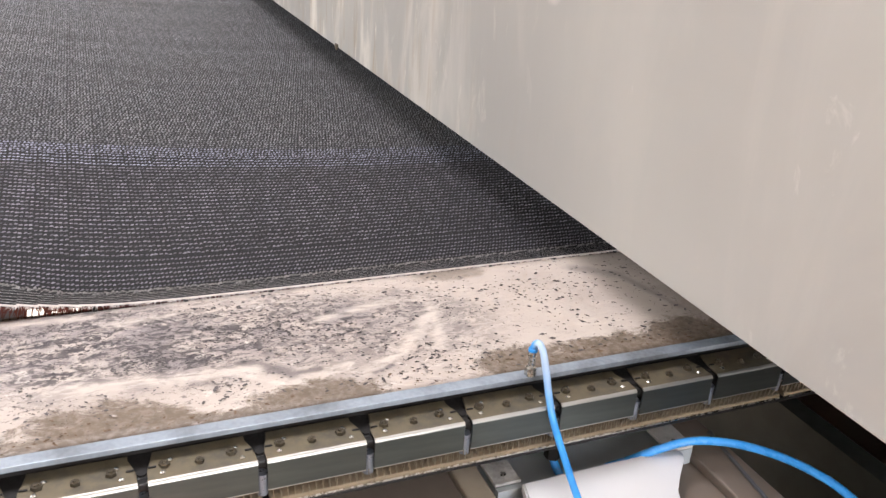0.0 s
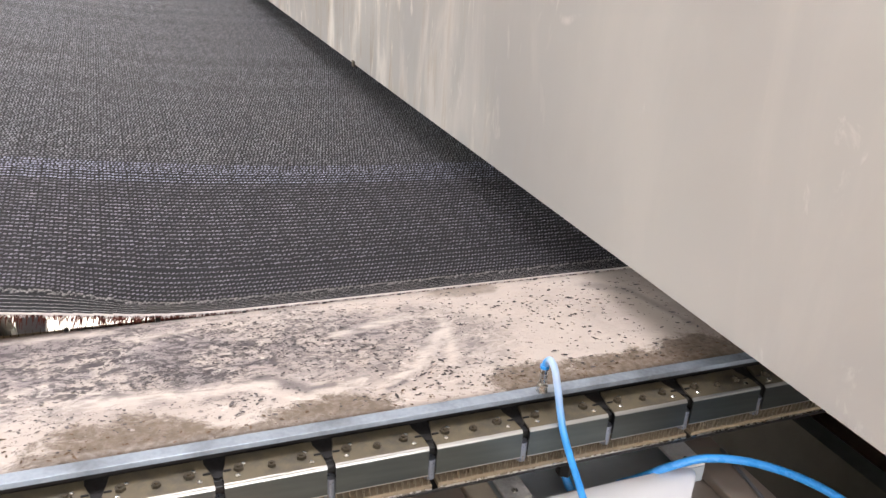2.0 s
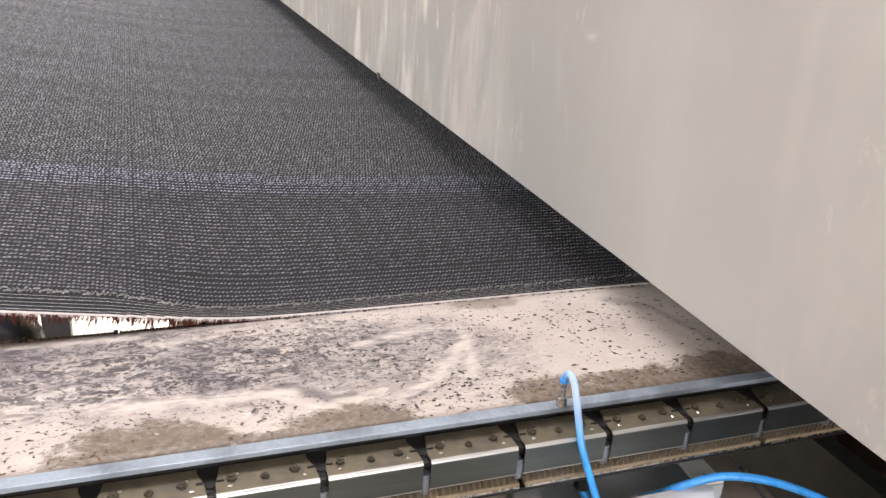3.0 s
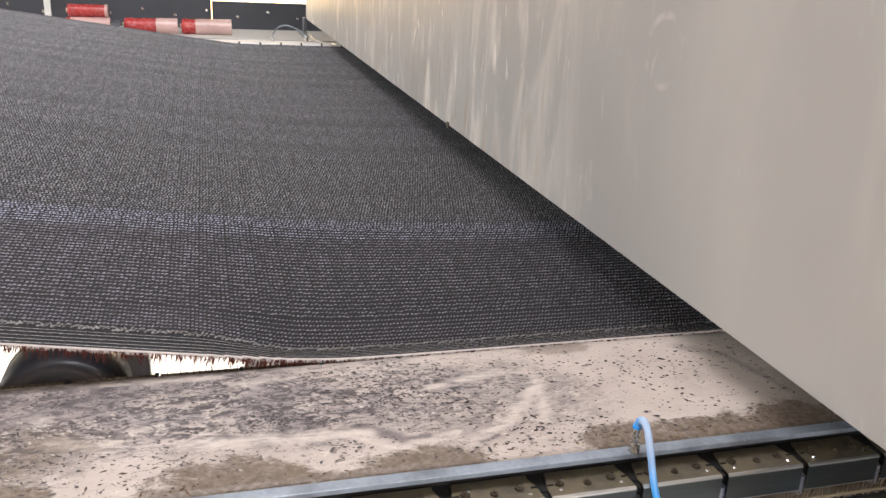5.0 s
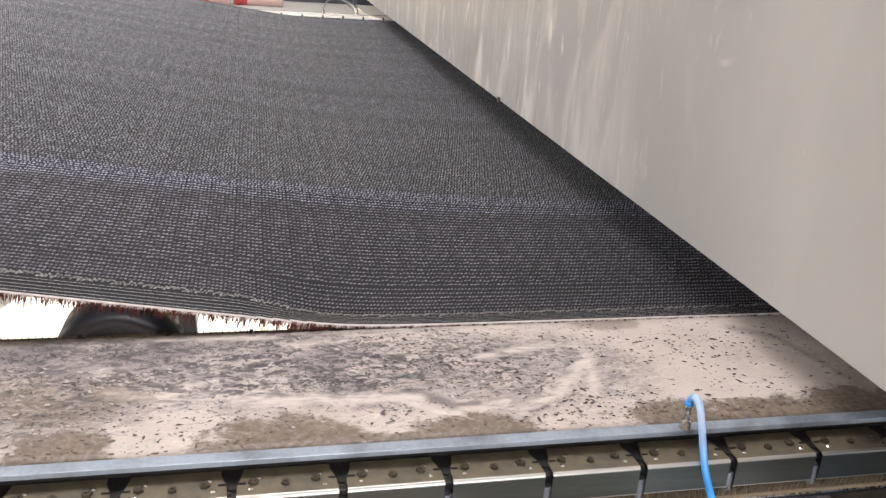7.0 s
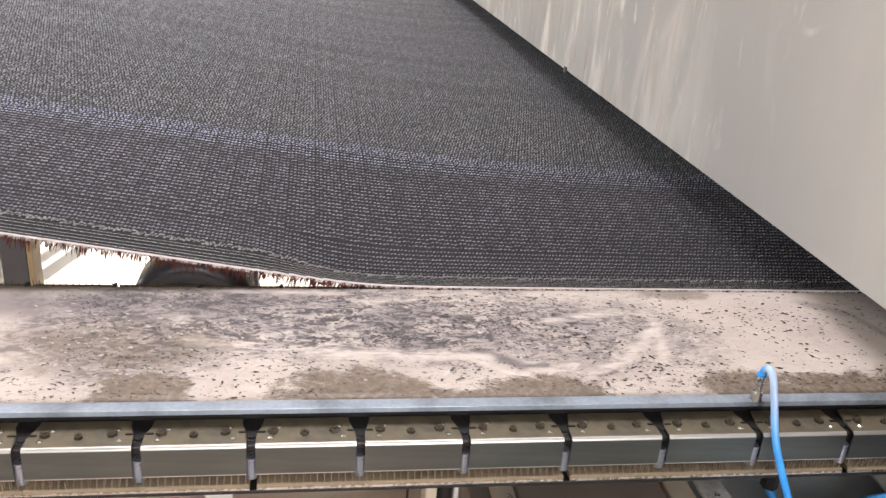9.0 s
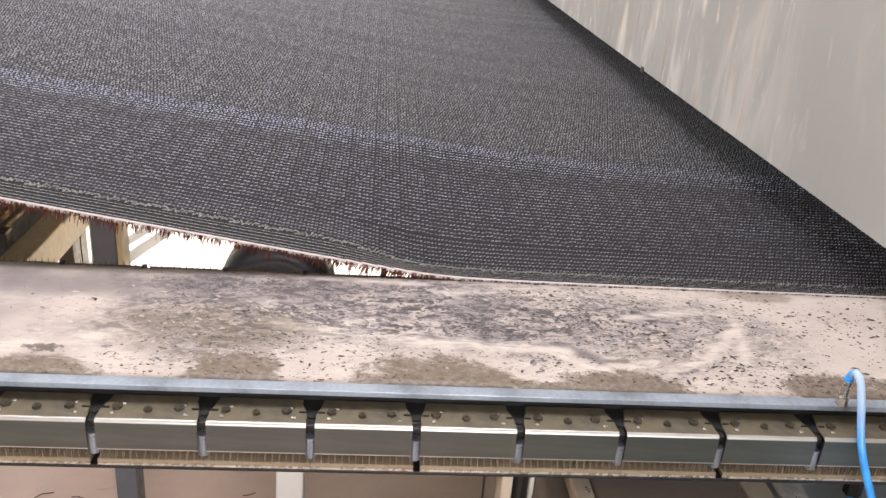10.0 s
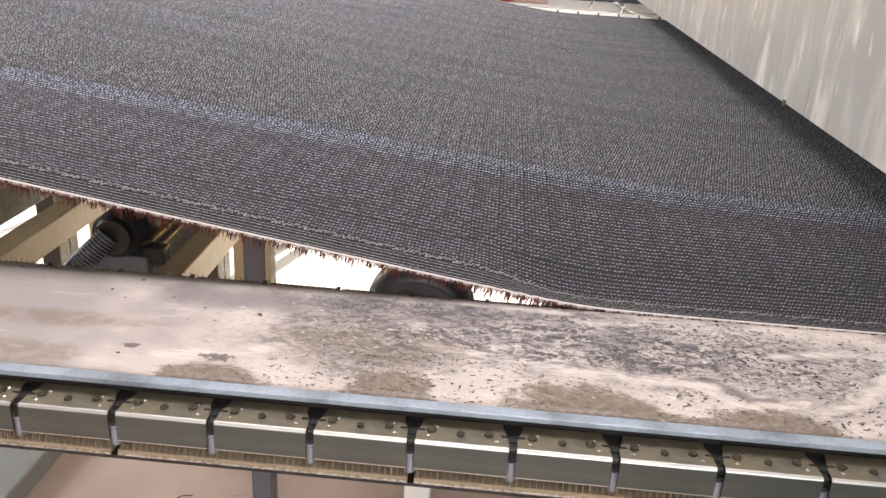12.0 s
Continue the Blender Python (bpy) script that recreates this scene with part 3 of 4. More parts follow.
def make_link_meshes():
    m = {}
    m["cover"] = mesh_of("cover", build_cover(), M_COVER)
    m["bolt"] = mesh_of("bolt", nut(0, 0, 0), M_BOLT)
    m["slot_key"] = mesh_of("slot_key", box(-0.0032, 0.0032, -0.0009, 0.0009, 0.0, 0.0012, 0.0003, None, 1), M_BLACK)
    m["rivet"] = mesh_of("rivet", rivet(), M_RIVET)
    bm = extruded([(-0.030, -0.0530), (-0.0495, -0.0535), (-0.0507, -0.0545), (-0.0507, -0.0580), (-0.030, -0.0580)], 0.0012, PITCH - 0.0012)
    m["pin_bar"] = mesh_of("pin_bar", bm, M_BRASS)
    # Bright strip added for the highlight along the pin bar's lower edge.
    bm = box(0.0010, PITCH - 0.0010, -0.0518, -0.0500, -0.0592, -0.0572, 0.0005, None, 1)
    m["lip"] = mesh_of("lip", bm, M_NICKEL)
    m["pins"] = mesh_of("pin_comb", pins_mesh(15, PITCH, -0.0448, -0.0535, 0.0082, 2), M_PIN)
    bm = rod((0, -0.0395, -0.0529), (0, -0.0395, -0.031), 0.0052, None, 14)
    m["roller"] = mesh_of("roller", bm, M_ROLLER)
    bm = box(-0.010, 0.010, -0.034, 0.0, -0.021, -0.0175, 0.001)
    box(-0.004, 0.004, -0.041, -0.03, -0.024, -0.0185, 0.001, bm)
    m["link_plate"] = mesh_of("link_plate", bm, M_BLACK)
    bm = rod((0, -0.030, -0.0215), (0, -0.030, -0.0155), 0.0038, None, 10)
    m["link_pin"] = mesh_of("link_pin", bm, M_BLACK)
    return m


LINK = make_link_meshes()


def outer_chain(name, label, count, first, y_of_front, flip):
    chain = thing(name, label, "pin chain")
    for i in range(count):
        base = Matrix.Translation((first + i * PITCH, 0, 0))
        link = part("chain_link", LINK["cover"], None, chain, "bent steel link cover with an oily film", base)
        for fx, yy, size in ((0.19, -0.0262, 1.15), (0.48, -0.0300, 0.95), (0.76, -0.0262, 1.15)):
            part("bolt", LINK["bolt"], None, link, "", pose(fx * PITCH, yy, -0.0150, 0, 0, 37 * i + 20 * fx) @ Matrix.Diagonal((size, size, 0.72, 1)))
        # Raised dark strips stand in for shaded slots at the cover's ends.
        for fx in (0.09, 0.91):
            part("slot_key", LINK["slot_key"], None, link, "small dark strip drawn as a slot at the cover's end", pose(fx * PITCH, -0.0268, -0.0149))
        for fx, yy in ((0.24, -0.0205), (0.80, -0.0205), (0.17, -0.0355), (0.84, -0.0355)):
            part("rivet", LINK["rivet"], None, link, "", pose(fx * PITCH, yy, -0.0148) @ Matrix.Scale(1.35, 4))
        part("pin_bar", LINK["pin_bar"], None, link, "lint-covered brass pin bar", pose(0.004 - 0.002 * (i % 3), 0, 0))
        part("pin_comb", LINK["pins"], None, link, "comb of fine steel pins", pose(0.004 - 0.002 * (i % 3), 0, 0))["kind"] = "stuff"
        part("lip", LINK["lip"], None, link, "bright strip added as the highlight on the pin bar's lower edge", pose(0.004 - 0.002 * (i % 3), 0, 0))
        part("roller", LINK["roller"], None, link, "bluish worn steel roller")
        part("link_plate", LINK["link_plate"], None, link, "black oily link plate")
        part("link_pin", LINK["link_pin"], None, link)
    if flip:
        chain.rotation_euler = (0, 0, math.pi)
    chain.location = (0, y_of_front, 0)
    return chain


near_chain = outer_chain("pin_chain", "oily steel pin chain with bent cover plates, running along the rail", 34, START - 23 * PITCH, 0.0, False)


def inner_link_meshes():
    bm = extruded([(0.2385, -0.0085), (0.2385, -0.015), (0.2560, -0.015), (0.2560, -0.0090)], 0.0025, IN_PITCH - 0.0025)
    bar = mesh_of("pin_bar", bm, M_BRASS)
    pins = mesh_of("pin_comb", pins_mesh(13, IN_PITCH, 0.2465, -0.0088, 0.0098, 1), M_BOLT)
    nub = mesh_of("nub", box(-0.0024, 0.0024, 0.2345, 0.2440, -0.0100, -0.0004, 0.0006), M_BLACK)
    return bar, pins, nub


IN_BAR, IN_PINS, IN_NUB = inner_link_meshes()


def inner_chain(name, label, count, first, flip_y=None):
    chain = thing(name, label, "pin chain")
    for i in range(count):
        base = Matrix.Translation((first + i * IN_PITCH, 0, 0))
        link = part("chain_link", IN_BAR, None, chain, "linty brass pin bar of a link", base)
        part("pin_comb", IN_PINS, None, link, "comb of fine steel pins")["kind"] = "stuff"
        part("nub", IN_NUB, None, link, "black joint between two links")
    return chain


inner_near = inner_chain("pin_chain", "brass pin chain that holds the edge of the cloth", 45, IN_START - 22 * IN_PITCH)


def far_chain_thing():
    chain = thing("pin_chain", "pin chain along the far edge of the cloth, painted white as lit", "pin chain")
    bm = extruded([(3.584, 0.001), (3.584, -0.012), (3.560, -0.012), (3.560, 0.0005), (3.564, 0.003), (3.578, 0.003)], 0.004, PITCH * 1.03 - 0.004)
    # White material paints the bright light on the far links.
    bar = mesh_of("pin_bar", bm, M_COVERWHITE)
    nub = mesh_of("nub", box(-0.004, 0.004, 3.565, 3.584, -0.012, 0.006, 0.001), M_DARKFRAME)
    for i in range(36):
        link = part("chain_link", bar, None, chain, "link cover painted white as lit", Matrix.Translation((-0.281 - 15 * 0.0995 + 5.5 * IN_SPEED + i * 0.0995, 0, 0)))
        part("nub", nub, None, link, "dark joint between two links")
    return chain


far_chain = far_chain_thing()

# ---- the cloth ----
STRIP, FINE = 0.039, 0.0195
Y_EDGE, Y_SEAM, Y_FOLD, Y_MID, Y_FAR = 0.238, 0.290, 0.365, 0.690, 3.557


def lift(x, off, slope, soft=0.07):
    s = -(x + off)
    return slope * 0.5 * (s + math.sqrt(s * s + soft * soft))


def ease(x, a, b):
    u = min(1.0, max(0.0, (x - a) / (b - a)))
    return u * u * (3 - 2 * u)


def off_pins(t):
    """How far out the edge leaves the pins: it wanders as the cloth runs."""
    return 0.380 - 0.095 * ease(t, 0.0, 3.6) + 0.092 * ease(t, 5.6, 9.8)


def z_edge(x, t):
    return 0.0004 + lift(x, off_pins(t), 0.152, 0.05)


def z_seam(x, t):
    """Level with the edge where the tape hangs free, pressed down behind the pins."""
    o = off_pins(t)
    return z_edge(x, t) + 0.004 - 0.0160 * ease(x, -o - 0.150, -o - 0.020)


def z_fold(x, t):
    o = off_pins(t)
    soft = z_edge(x, t) + 0.003 - 0.0150 * ease(x, -o - 0.24, -o + 0.09)
    return 0.80 * soft + 0.20 * z_mid(x, t)


def z_mid(x, t):
    return -0.010 + lift(x, 0.12, 0.120, 0.30)


def z_far(x, t):
    return 0.004 + lift(x, 0.25, 0.132, 0.08)


def stitch(bm, x, y, z, length, width, height, rng, mat):
    """One proud loop of yarn, lying a little askew."""
    l, w = length * rng.uniform(0.8, 1.05), width * rng.uniform(0.8, 1.15)
    sk = rng.uniform(-0.0008, 0.0008) + 0.0009
    a = bm.verts.new((x - l / 2, y - sk, z))
    b = bm.verts.new((x + l / 2, y + sk, z))
    c = bm.verts.new((x, y - w / 2, z))
    d = bm.verts.new((x, y + w / 2, z))
    t0 = bm.verts.new((x - l * 0.2, y - sk * 0.4, z + height * rng.uniform(0.7, 1.1)))
    t1 = bm.verts.new((x + l * 0.2, y + sk * 0.4, z + height * rng.uniform(0.7, 1.1)))
    for f in ((a, c, t0), (c, t1, t0), (c, b, t1), (b, d, t1), (d, t0, t1), (d, a, t0)):
        bm.faces.new(f).material_index = mat


def sheet(bm, y0, y1, ny, wide=STRIP):
    """The ground weave: shingled by a hair so that strips never share a plane."""
    h = wide / 2
    top = []
    for j in range(ny + 1):
        y = y0 + (y1 - y0) * j / ny
        top.append((bm.verts.new((-h - 0.0012, y, 0.00025)), bm.verts.new((h + 0.0012, y, -0.00025))))
    for p, q in zip(top, top[1:]):
        bm.faces.new((p[0], p[1], q[1], q[0]))
    low = [(bm.verts.new((p[0].co.x, p[0].co.y, -0.0026)), bm.verts.new((p[1].co.x, p[1].co.y, -0.0031))) for p in (top[0], top[-1])]
    bm.faces.new((top[0][0], top[0][1], low[0][1], low[0][0]))
    bm.faces.new((low[0][0], low[0][1], low[1][1], low[1][0]))
    return bm


def near_patch_mesh():
    rng = random.Random(3)
    bm = bmesh.new()
    L = Y_MID - Y_FOLD
    sheet(bm, 0.0, L, 10)
    h = STRIP / 2
    y = 0.004
    while y < L - 0.001:
        for k in range(7):
            stitch(bm, -h + STRIP * (k + 0.5) / 7 + rng.uniform(-0.0007, 0.0007), y + rng.uniform(-0.0013, 0.0013), 0.0, 0.0060, 0.0019, 0.0019, rng, 1 if y < L - 0.045 else 2)
        y += 0.0117
    return mesh_of("near_strip", bm, M_CLOTH, (M_PLUM, M_BAND))


def fold_patch_mesh():
    """Between the seam and the flat cloth: rows of loops that close up at the seam."""
    rng = random.Random(13)
    bm = bmesh.new()
    L = Y_FOLD - Y_SEAM
    sheet(bm, 0.0, L + 0.002, 4, FINE)
    h = FINE / 2
    y, gap = 0.006, 0.0085
    while y < L - 0.001:
        for k in range(4):
            stitch(bm, -h + FINE * (k + 0.5) / 4, y + rng.uniform(-0.0008, 0.0008), 0.0, 0.0050, 0.0022, 0.0019, rng, 1)
        y, gap = y + gap, min(0.0117, gap + 0.0006)
    return mesh_of("fold_strip", bm, M_CLOTH, (M_PLUM,))


def rib(bm, y, w, up, x0, x1, mat, side):
    """One cord along the tape: flanks and crown."""
    rows = [(y - w / 2, 0.0002), (y - w / 5, up), (y + w / 5, up), (y + w / 2, 0.0002)]
    a = [bm.verts.new((x0, p, q)) for p, q in rows]
    b = [bm.verts.new((x1, p, q)) for p, q in rows]
    for k in range(3):
        bm.faces.new((a[k], a[k + 1], b[k + 1], b[k])).material_index = mat if k == 1 else side


def edge_patch_mesh(seed):
    rng = random.Random(seed)
    bm = bmesh.new()
    sheet(bm, 0.0, Y_SEAM - Y_EDGE + 0.0015, 3, FINE)
    h = FINE / 2
    # thin pale cords in the black tape
    for y, w, up in ((0.0030, 0.0030, 0.0016), (0.0105, 0.0026, 0.0014), (0.0180, 0.0026, 0.0014), (0.0262, 0.0026, 0.0014), (0.0335, 0.0022, 0.0012)):
        rib(bm, y, w, up, -h - 0.0008, h + 0.0008, 3, 2)
    # puckered seam: loops of grey yarn lying over one another
    for k in range(17):
        x = -h + FINE * (k + 0.5) / 17
        y = 0.0450 + rng.uniform(-0.0045, 0.0045)
        stitch(bm, x, y, 0.0004, rng.uniform(0.0030, 0.0052), rng.uniform(0.0020, 0.0034), rng.uniform(0.0014, 0.0030), rng, 4)
    rib(bm, 0.0445, 0.0085, 0.0014, -h - 0.0008, h + 0.0008, 2, 2)
    return mesh_of("edge_strip", bm, M_CLOTH, (M_STITCH, M_SELV, M_CORD, M_SEAM))


def main_patch_mesh(seed):
    rng = random.Random(seed)
    bm = bmesh.new()
    L = Y_FAR - Y_MID
    sheet(bm, 0.0, L, 20)
    h = STRIP / 2
    y, odd = 0.004, 0
    while y < L - 0.02:
        for k in range(7):
            stitch(bm, -h + STRIP * (k + 0.5 + 0.3 * odd) / 7 - 0.001 + rng.uniform(-0.0009, 0.0009), y + rng.uniform(-0.0018, 0.0018), 0.0, 0.0048, 0.0030, 0.0024, rng, 2 if y < 0.04 else 1)
        y, odd = y + 0.0112, 1 - odd
    return mesh_of("main_strip", bm, M_CLOTH, (M_STITCH, M_BAND))


EDGE_STRIPS = [edge_patch_mesh(seed) for seed in (4, 14, 24, 34)]
FOLD_STRIP, NEAR_STRIP = fold_patch_mesh(), near_patch_mesh()
MAIN_STRIPS = [main_patch_mesh(seed) for seed in (5, 15, 25, 35)]


def fringe_mesh(seed):
    """Hanging lint: uneven tufts, thick at the edge."""
    rng = random.Random(seed)
    bm = bmesh.new()
    tufts = [(rng.uniform(-1, 1) * FINE / 2, rng.uniform(0.5, 1.5)) for k in range(4)]
    for k in range(84):
        cx, power = tufts[k % 4]
        x = max(-FINE / 2, min(FINE / 2, rng.gauss(cx, 0.0035)))
        l = (0.005 + 0.014 * rng.random() ** 2) * power
        rod((x, 0.006 + rng.uniform(0, 0.006), -0.0026), (x + rng.uniform(-.003, .003), 0.006 + rng.uniform(0.0, 0.008), -0.0032 - l), 0.0007, 0.0002, 4, bm)
    return mesh_of("lint_fringe", bm, M_FRINGE)


def rim_mesh(seed):
    """Frayed edge of the tape, its light from below painted pale."""
    rng = random.Random(seed)
    bm = extruded([(-0.0010, -0.0016), (-0.0012, -0.0003), (-0.0004, 0.0003), (0.0008, 0.0003), (0.0008, -0.0018)], -FINE / 2 - 0.0008, FINE / 2 + 0.0008)
    for k in range(16):
        x = rng.uniform(-1, 1) * FINE / 2
        rod((x, -0.0008, -0.001), (x + rng.uniform(-0.002, 0.002), -0.0018, -0.0030 - 0.0025 * rng.random()), 0.0005, 0.0002, 4, bm)
    return mesh_of("rim", bm, M_RIM)


FRINGES, RIMS = [fringe_mesh(seed) for seed in (11, 12, 13)], [rim_mesh(seed) for seed in (41, 42, 43)]
web = thing("cloth_web", "wide black knitted net cloth with a ribbed selvedge, lifting", "fabric")
STRIPS, EDGES = [], []
for i in range(164):
    a = part("selvedge_strip", EDGE_STRIPS[i % 4], None, web, "ribbed black selvedge with a grey puckered seam")
    part("lint_fringe", FRINGES[i % 3], None, a, "reddish brown lint hanging from the edge")["kind"] = "stuff"
    part("rim", RIMS[(i * 2) % 3], None, a, "frayed rim, painted pale as lit from below")
    c = part("fold_strip", FOLD_STRIP, None, web)
    EDGES.append((1.20 - i * FINE, a, c))
for i in range(82):
    b = part("main_strip", MAIN_STRIPS[i * 3 % 4], None, web)
    c = part("near_strip", NEAR_STRIP, None, web)
    STRIPS.append((1.20 - i * STRIP, c, b))


def patch_pose(x, t, ya, za, yb, zb, lead=0.5):
    """The pose of a rigid patch whose long sides lie on two lines of the cloth."""
    e = 0.012
    p, q = Vector((x, ya, za(x, t))), Vector((x, yb, zb(x, t)))
    vy = (q - p).normalized()
    sl = ((1 - lead) * (za(x + e, t) - za(x - e, t)) + lead * (zb(x + e, t) - zb(x - e, t))) / (2 * e)
    vx = Vector((1, 0, sl))
    vx = (vx - vx.dot(vy) * vy).normalized()
    vz = vx.cross(vy)
    m = Matrix((vx, vy, vz)).transposed().to_4x4()
    m.translation = p
    return m


# ---- under the cloth ----
roller = thing("guide_roller", "dark rubber guide wheel with a worn end cap under the cloth", "roller")
RX, RZ, RR = -0.594, -0.106, 0.081
bm = bmesh.new()
prev = None
for y, r in ((0.352, 0.040), (0.352, 0.050), (0.356, 0.054), (0.357, 0.066), (0.353, 0.069), (0.353, RR - 0.010), (0.356, RR - 0.004), (0.362, RR), (0.425, RR), (0.432, RR - 0.006), (0.432, 0.02)):
    ring = [bm.verts.new((RX + r * math.cos(2 * math.pi * k / 56), y, RZ + r * math.sin(2 * math.pi * k / 56))) for k in range(56)]
    if prev:
        for k in range(56):
            bm.faces.new((prev[k], prev[(k + 1) % 56], ring[(k + 1) % 56], ring[k])).smooth = True
    prev = ring
bm.faces.new(prev)
part("drum", bm, M_RUBBER, roller)
part("end_cap", rod((RX, 0.346, RZ), (RX, 0.354, RZ), 0.034, 0.040, 36), M_RUBBER, roller, "recessed black end cap")
part("shaft", rod((RX, 0.330, RZ), (RX, 1.30, RZ), 0.017, None, 20), M_GREYPAINT, roller)
part("stand", box(RX - 0.03, RX + 0.03, 1.24, 1.30, FLOOR, RZ - 0.010, 0.003), M_GREYPAINT, roller)


def frame_post(name, label, x, y, w, d, z0, z1, mat, lit=None):
    ob = thing(name, label, "machine post")
    part("post", box(x - w / 2, x + w / 2, y - d / 2, y + d / 2, z0, z1, 0.003), mat, ob)
    part("foot_plate", box(x - w / 2 - 0.03, x + w / 2 + 0.03, y - d / 2 - 0.03, y + d / 2 + 0.03, z0, z0 + 0.012, 0.002), mat, ob)
    return ob


frame_post("frame_post", "white painted steel post on the floor", -0.60, 0.65, 0.052, 0.05, FLOOR, -0.16, M_WHITEPAINT)

floor_sill = thing("base_plate", "grey painted steel base plate on the floor", "machine base")
part("plate", box(-2.4, -1.62, 0.25, 1.7, FLOOR, FLOOR + 0.06, 0.006), M_PLATE, floor_sill)


# ---- frames under the cloth ----
def cross_beam(label, x0, x1, z0, z1, y0, y1, mat):
    ob = thing("cross_beam", label, "machine beam")
    part("beam", box(x0, x1, y0, y1, z0, z1, 0.004), mat, ob)
    for y in (max(y0, 1.5), y1 - 0.10):
        part("leg", box(x0 + 0.004, x1 - 0.004, y, y + 0.06, FLOOR, z0 - 0.001, 0.003), mat, ob)
    return ob


# The cream holds these beams' sunlit colour.
cross_beam("box beam lying across under the cloth, painted in sunlit cream", -1.245, -1.185, -0.43, -0.352, 0.80, 3.1, M_CREAM)
cross_beam("dark box beam lying across under the cloth", -1.335, -1.285, -0.42, -0.31, 1.06, 3.1, M_DARKFRAME)
cross_beam("box beam under the lifted cloth, painted in sunlit cream", -1.675, -1.61, -0.42, -0.345, 0.86, 3.1, M_CREAM)
cross_beam("dark box beam under the lifted cloth", -1.83, -1.765, -0.38, -0.29, 0.98, 3.1, M_DARKFRAME)


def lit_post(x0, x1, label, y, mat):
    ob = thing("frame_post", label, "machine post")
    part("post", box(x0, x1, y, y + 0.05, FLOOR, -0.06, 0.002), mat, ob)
    # Cream strip added to paint the post's right side as sunlit.
    part("sunlit_side", box(x1 + 0.0005, x1 + 0.010, y + 0.001, y + 0.045, -0.55, -0.06, 0.001), M_CREAM, ob, "cream strip added as the sunlit side of the post")
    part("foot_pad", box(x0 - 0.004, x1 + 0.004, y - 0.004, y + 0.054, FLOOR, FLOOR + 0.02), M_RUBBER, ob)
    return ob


lit_post(-0.973, -0.930, "dark grey steel post with a painted sunlit side under the cloth", 0.76, M_GREYPAINT)
lit_post(-1.350, -1.302, "slim dark steel post with a painted sunlit side", 1.6, M_DARKFRAME)
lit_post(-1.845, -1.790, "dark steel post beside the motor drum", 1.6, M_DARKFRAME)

drum = thing("motor_drum", "black motor drum on a dark bracket under the cloth", "motor")
smooth(part("housing", rod((-1.335, 0.98, -0.272), (-1.335, 1.22, -0.272), 0.053, None, 32), M_BLACK, drum))
part("end_cap", rod((-1.335, 0.965, -0.272), (-1.335, 0.981, -0.272), 0.040, 0.046, 24), M_BLACK, drum)
part("bracket", box(-1.40, -1.27, 0.99, 1.46, -0.395, -0.325, 0.006), M_GREYPAINT, drum)
part("stand", box(-1.385, -1.345, 1.40, 1.45, FLOOR, -0.395, 0.004), M_DARKFRAME, drum)
part("terminal", box(-1.285, -1.235, 1.00, 1.04, -0.345, -0.305, 0.005), M_BLACK, drum)
duct = thing("corrugated_hose", "grey corrugated hose leading down from the motor drum", "hose")
bm = tube([(-1.345, 0.970, -0.268), (-1.385, 0.94, -0.305), (-1.43, 0.90, -0.36), (-1.49, 0.92, -0.44), (-1.54, 1.15, -0.60), (-1.56, 1.5, -0.98)],
          0.021, 14, wobble=lambda u: 1.0)
part("sleeve", bm, M_RUBBER, duct)
for k in range(22):
    u = k / 22
    p = Vector((-1.345, 0.965, -0.268)).lerp(Vector((-1.445, 0.885, -0.385)), u)
    q = p + Vector((-0.100, -0.080, -0.117)).normalized() * 0.0042
    part("rib", rod(p, q, 0.0262, 0.0245, 16), M_RUBBER, duct)

# ---- machine base by the oven ----
cab = thing("drive_cabinet", "brown sheet steel drive cabinet under the chain rail", "machine cabinet")
part("body", box(-0.275, 0.24, -0.26, 0.05, FLOOR, -0.118, 0.003), M_BROWN, cab)
part("top_cover", box(-0.232, -0.078, -0.26, 0.03, -0.1175, -0.103, 0.003), M_BROWN, cab, "brown satin cover sheet")
part("cream_bar", box(-0.255, -0.236, -0.26, 0.04, -0.1175, -0.098, 0.002), M_TAN, cab, "worn tan bar")
part("tan_bar", box(-0.0765, -0.049, -0.26, 0.03, -0.1175, -0.100, 0.002), M_TAN, cab, "tan bar")
bm = extruded([(0.04, -0.1175), (0.04, -0.095), (0.034, -0.095), (0.030, -0.112), (-0.046, -0.112), (-0.050, -0.098), (-0.056, -0.098), (-0.056, -0.1175)], -0.046, 0.188)
part("channel", bm, M_SLATE, cab, "slate grey steel channel")
part("end_plate", box(-0.047, -0.018, -0.050, 0.010, -0.0972, -0.0935, 0.001), M_STAINED, cab, "zinc plate spotted with dirt")
part("end_plate", box(0.156, 0.188, -0.056, 0.010, -0.0972, -0.0935, 0.001), M_STAINED, cab, "zinc plate spotted with dirt")
part("side_cover", box(0.1895, 0.238, -0.26, 0.03, -0.1175, -0.106, 0.002), M_BROWN, cab)
part("edge_rail", rod((0.198, -0.26, -0.104), (0.232, -0.03, -0.104), 0.0022, None, 8), M_GREYPAINT, cab)
for xx, yy in ((-0.033, -0.038), (-0.030, -0.008), (0.171, -0.044), (0.173, -0.010), (-0.243, -0.03)):
    part("screw", nut(xx, yy, -0.0945, 0.0034, 0.002), M_NICKEL, cab)

white = thing("white_cover", "white rounded plastic cover lying before the chain", "cover")
outline = [(-0.022, -0.0585), (0.150, -0.0585), (0.162, -0.060), (0.166, -0.066), (0.160, -0.076), (0.120, -0.115), (0.085, -0.19), (0.08, -0.255), (-0.07, -0.255)]
bm = bmesh.new()
lo = [bm.verts.new((x, y, -0.1000)) for x, y in outline]
hi = [bm.verts.new((x, y, -0.0900)) for x, y in outline]
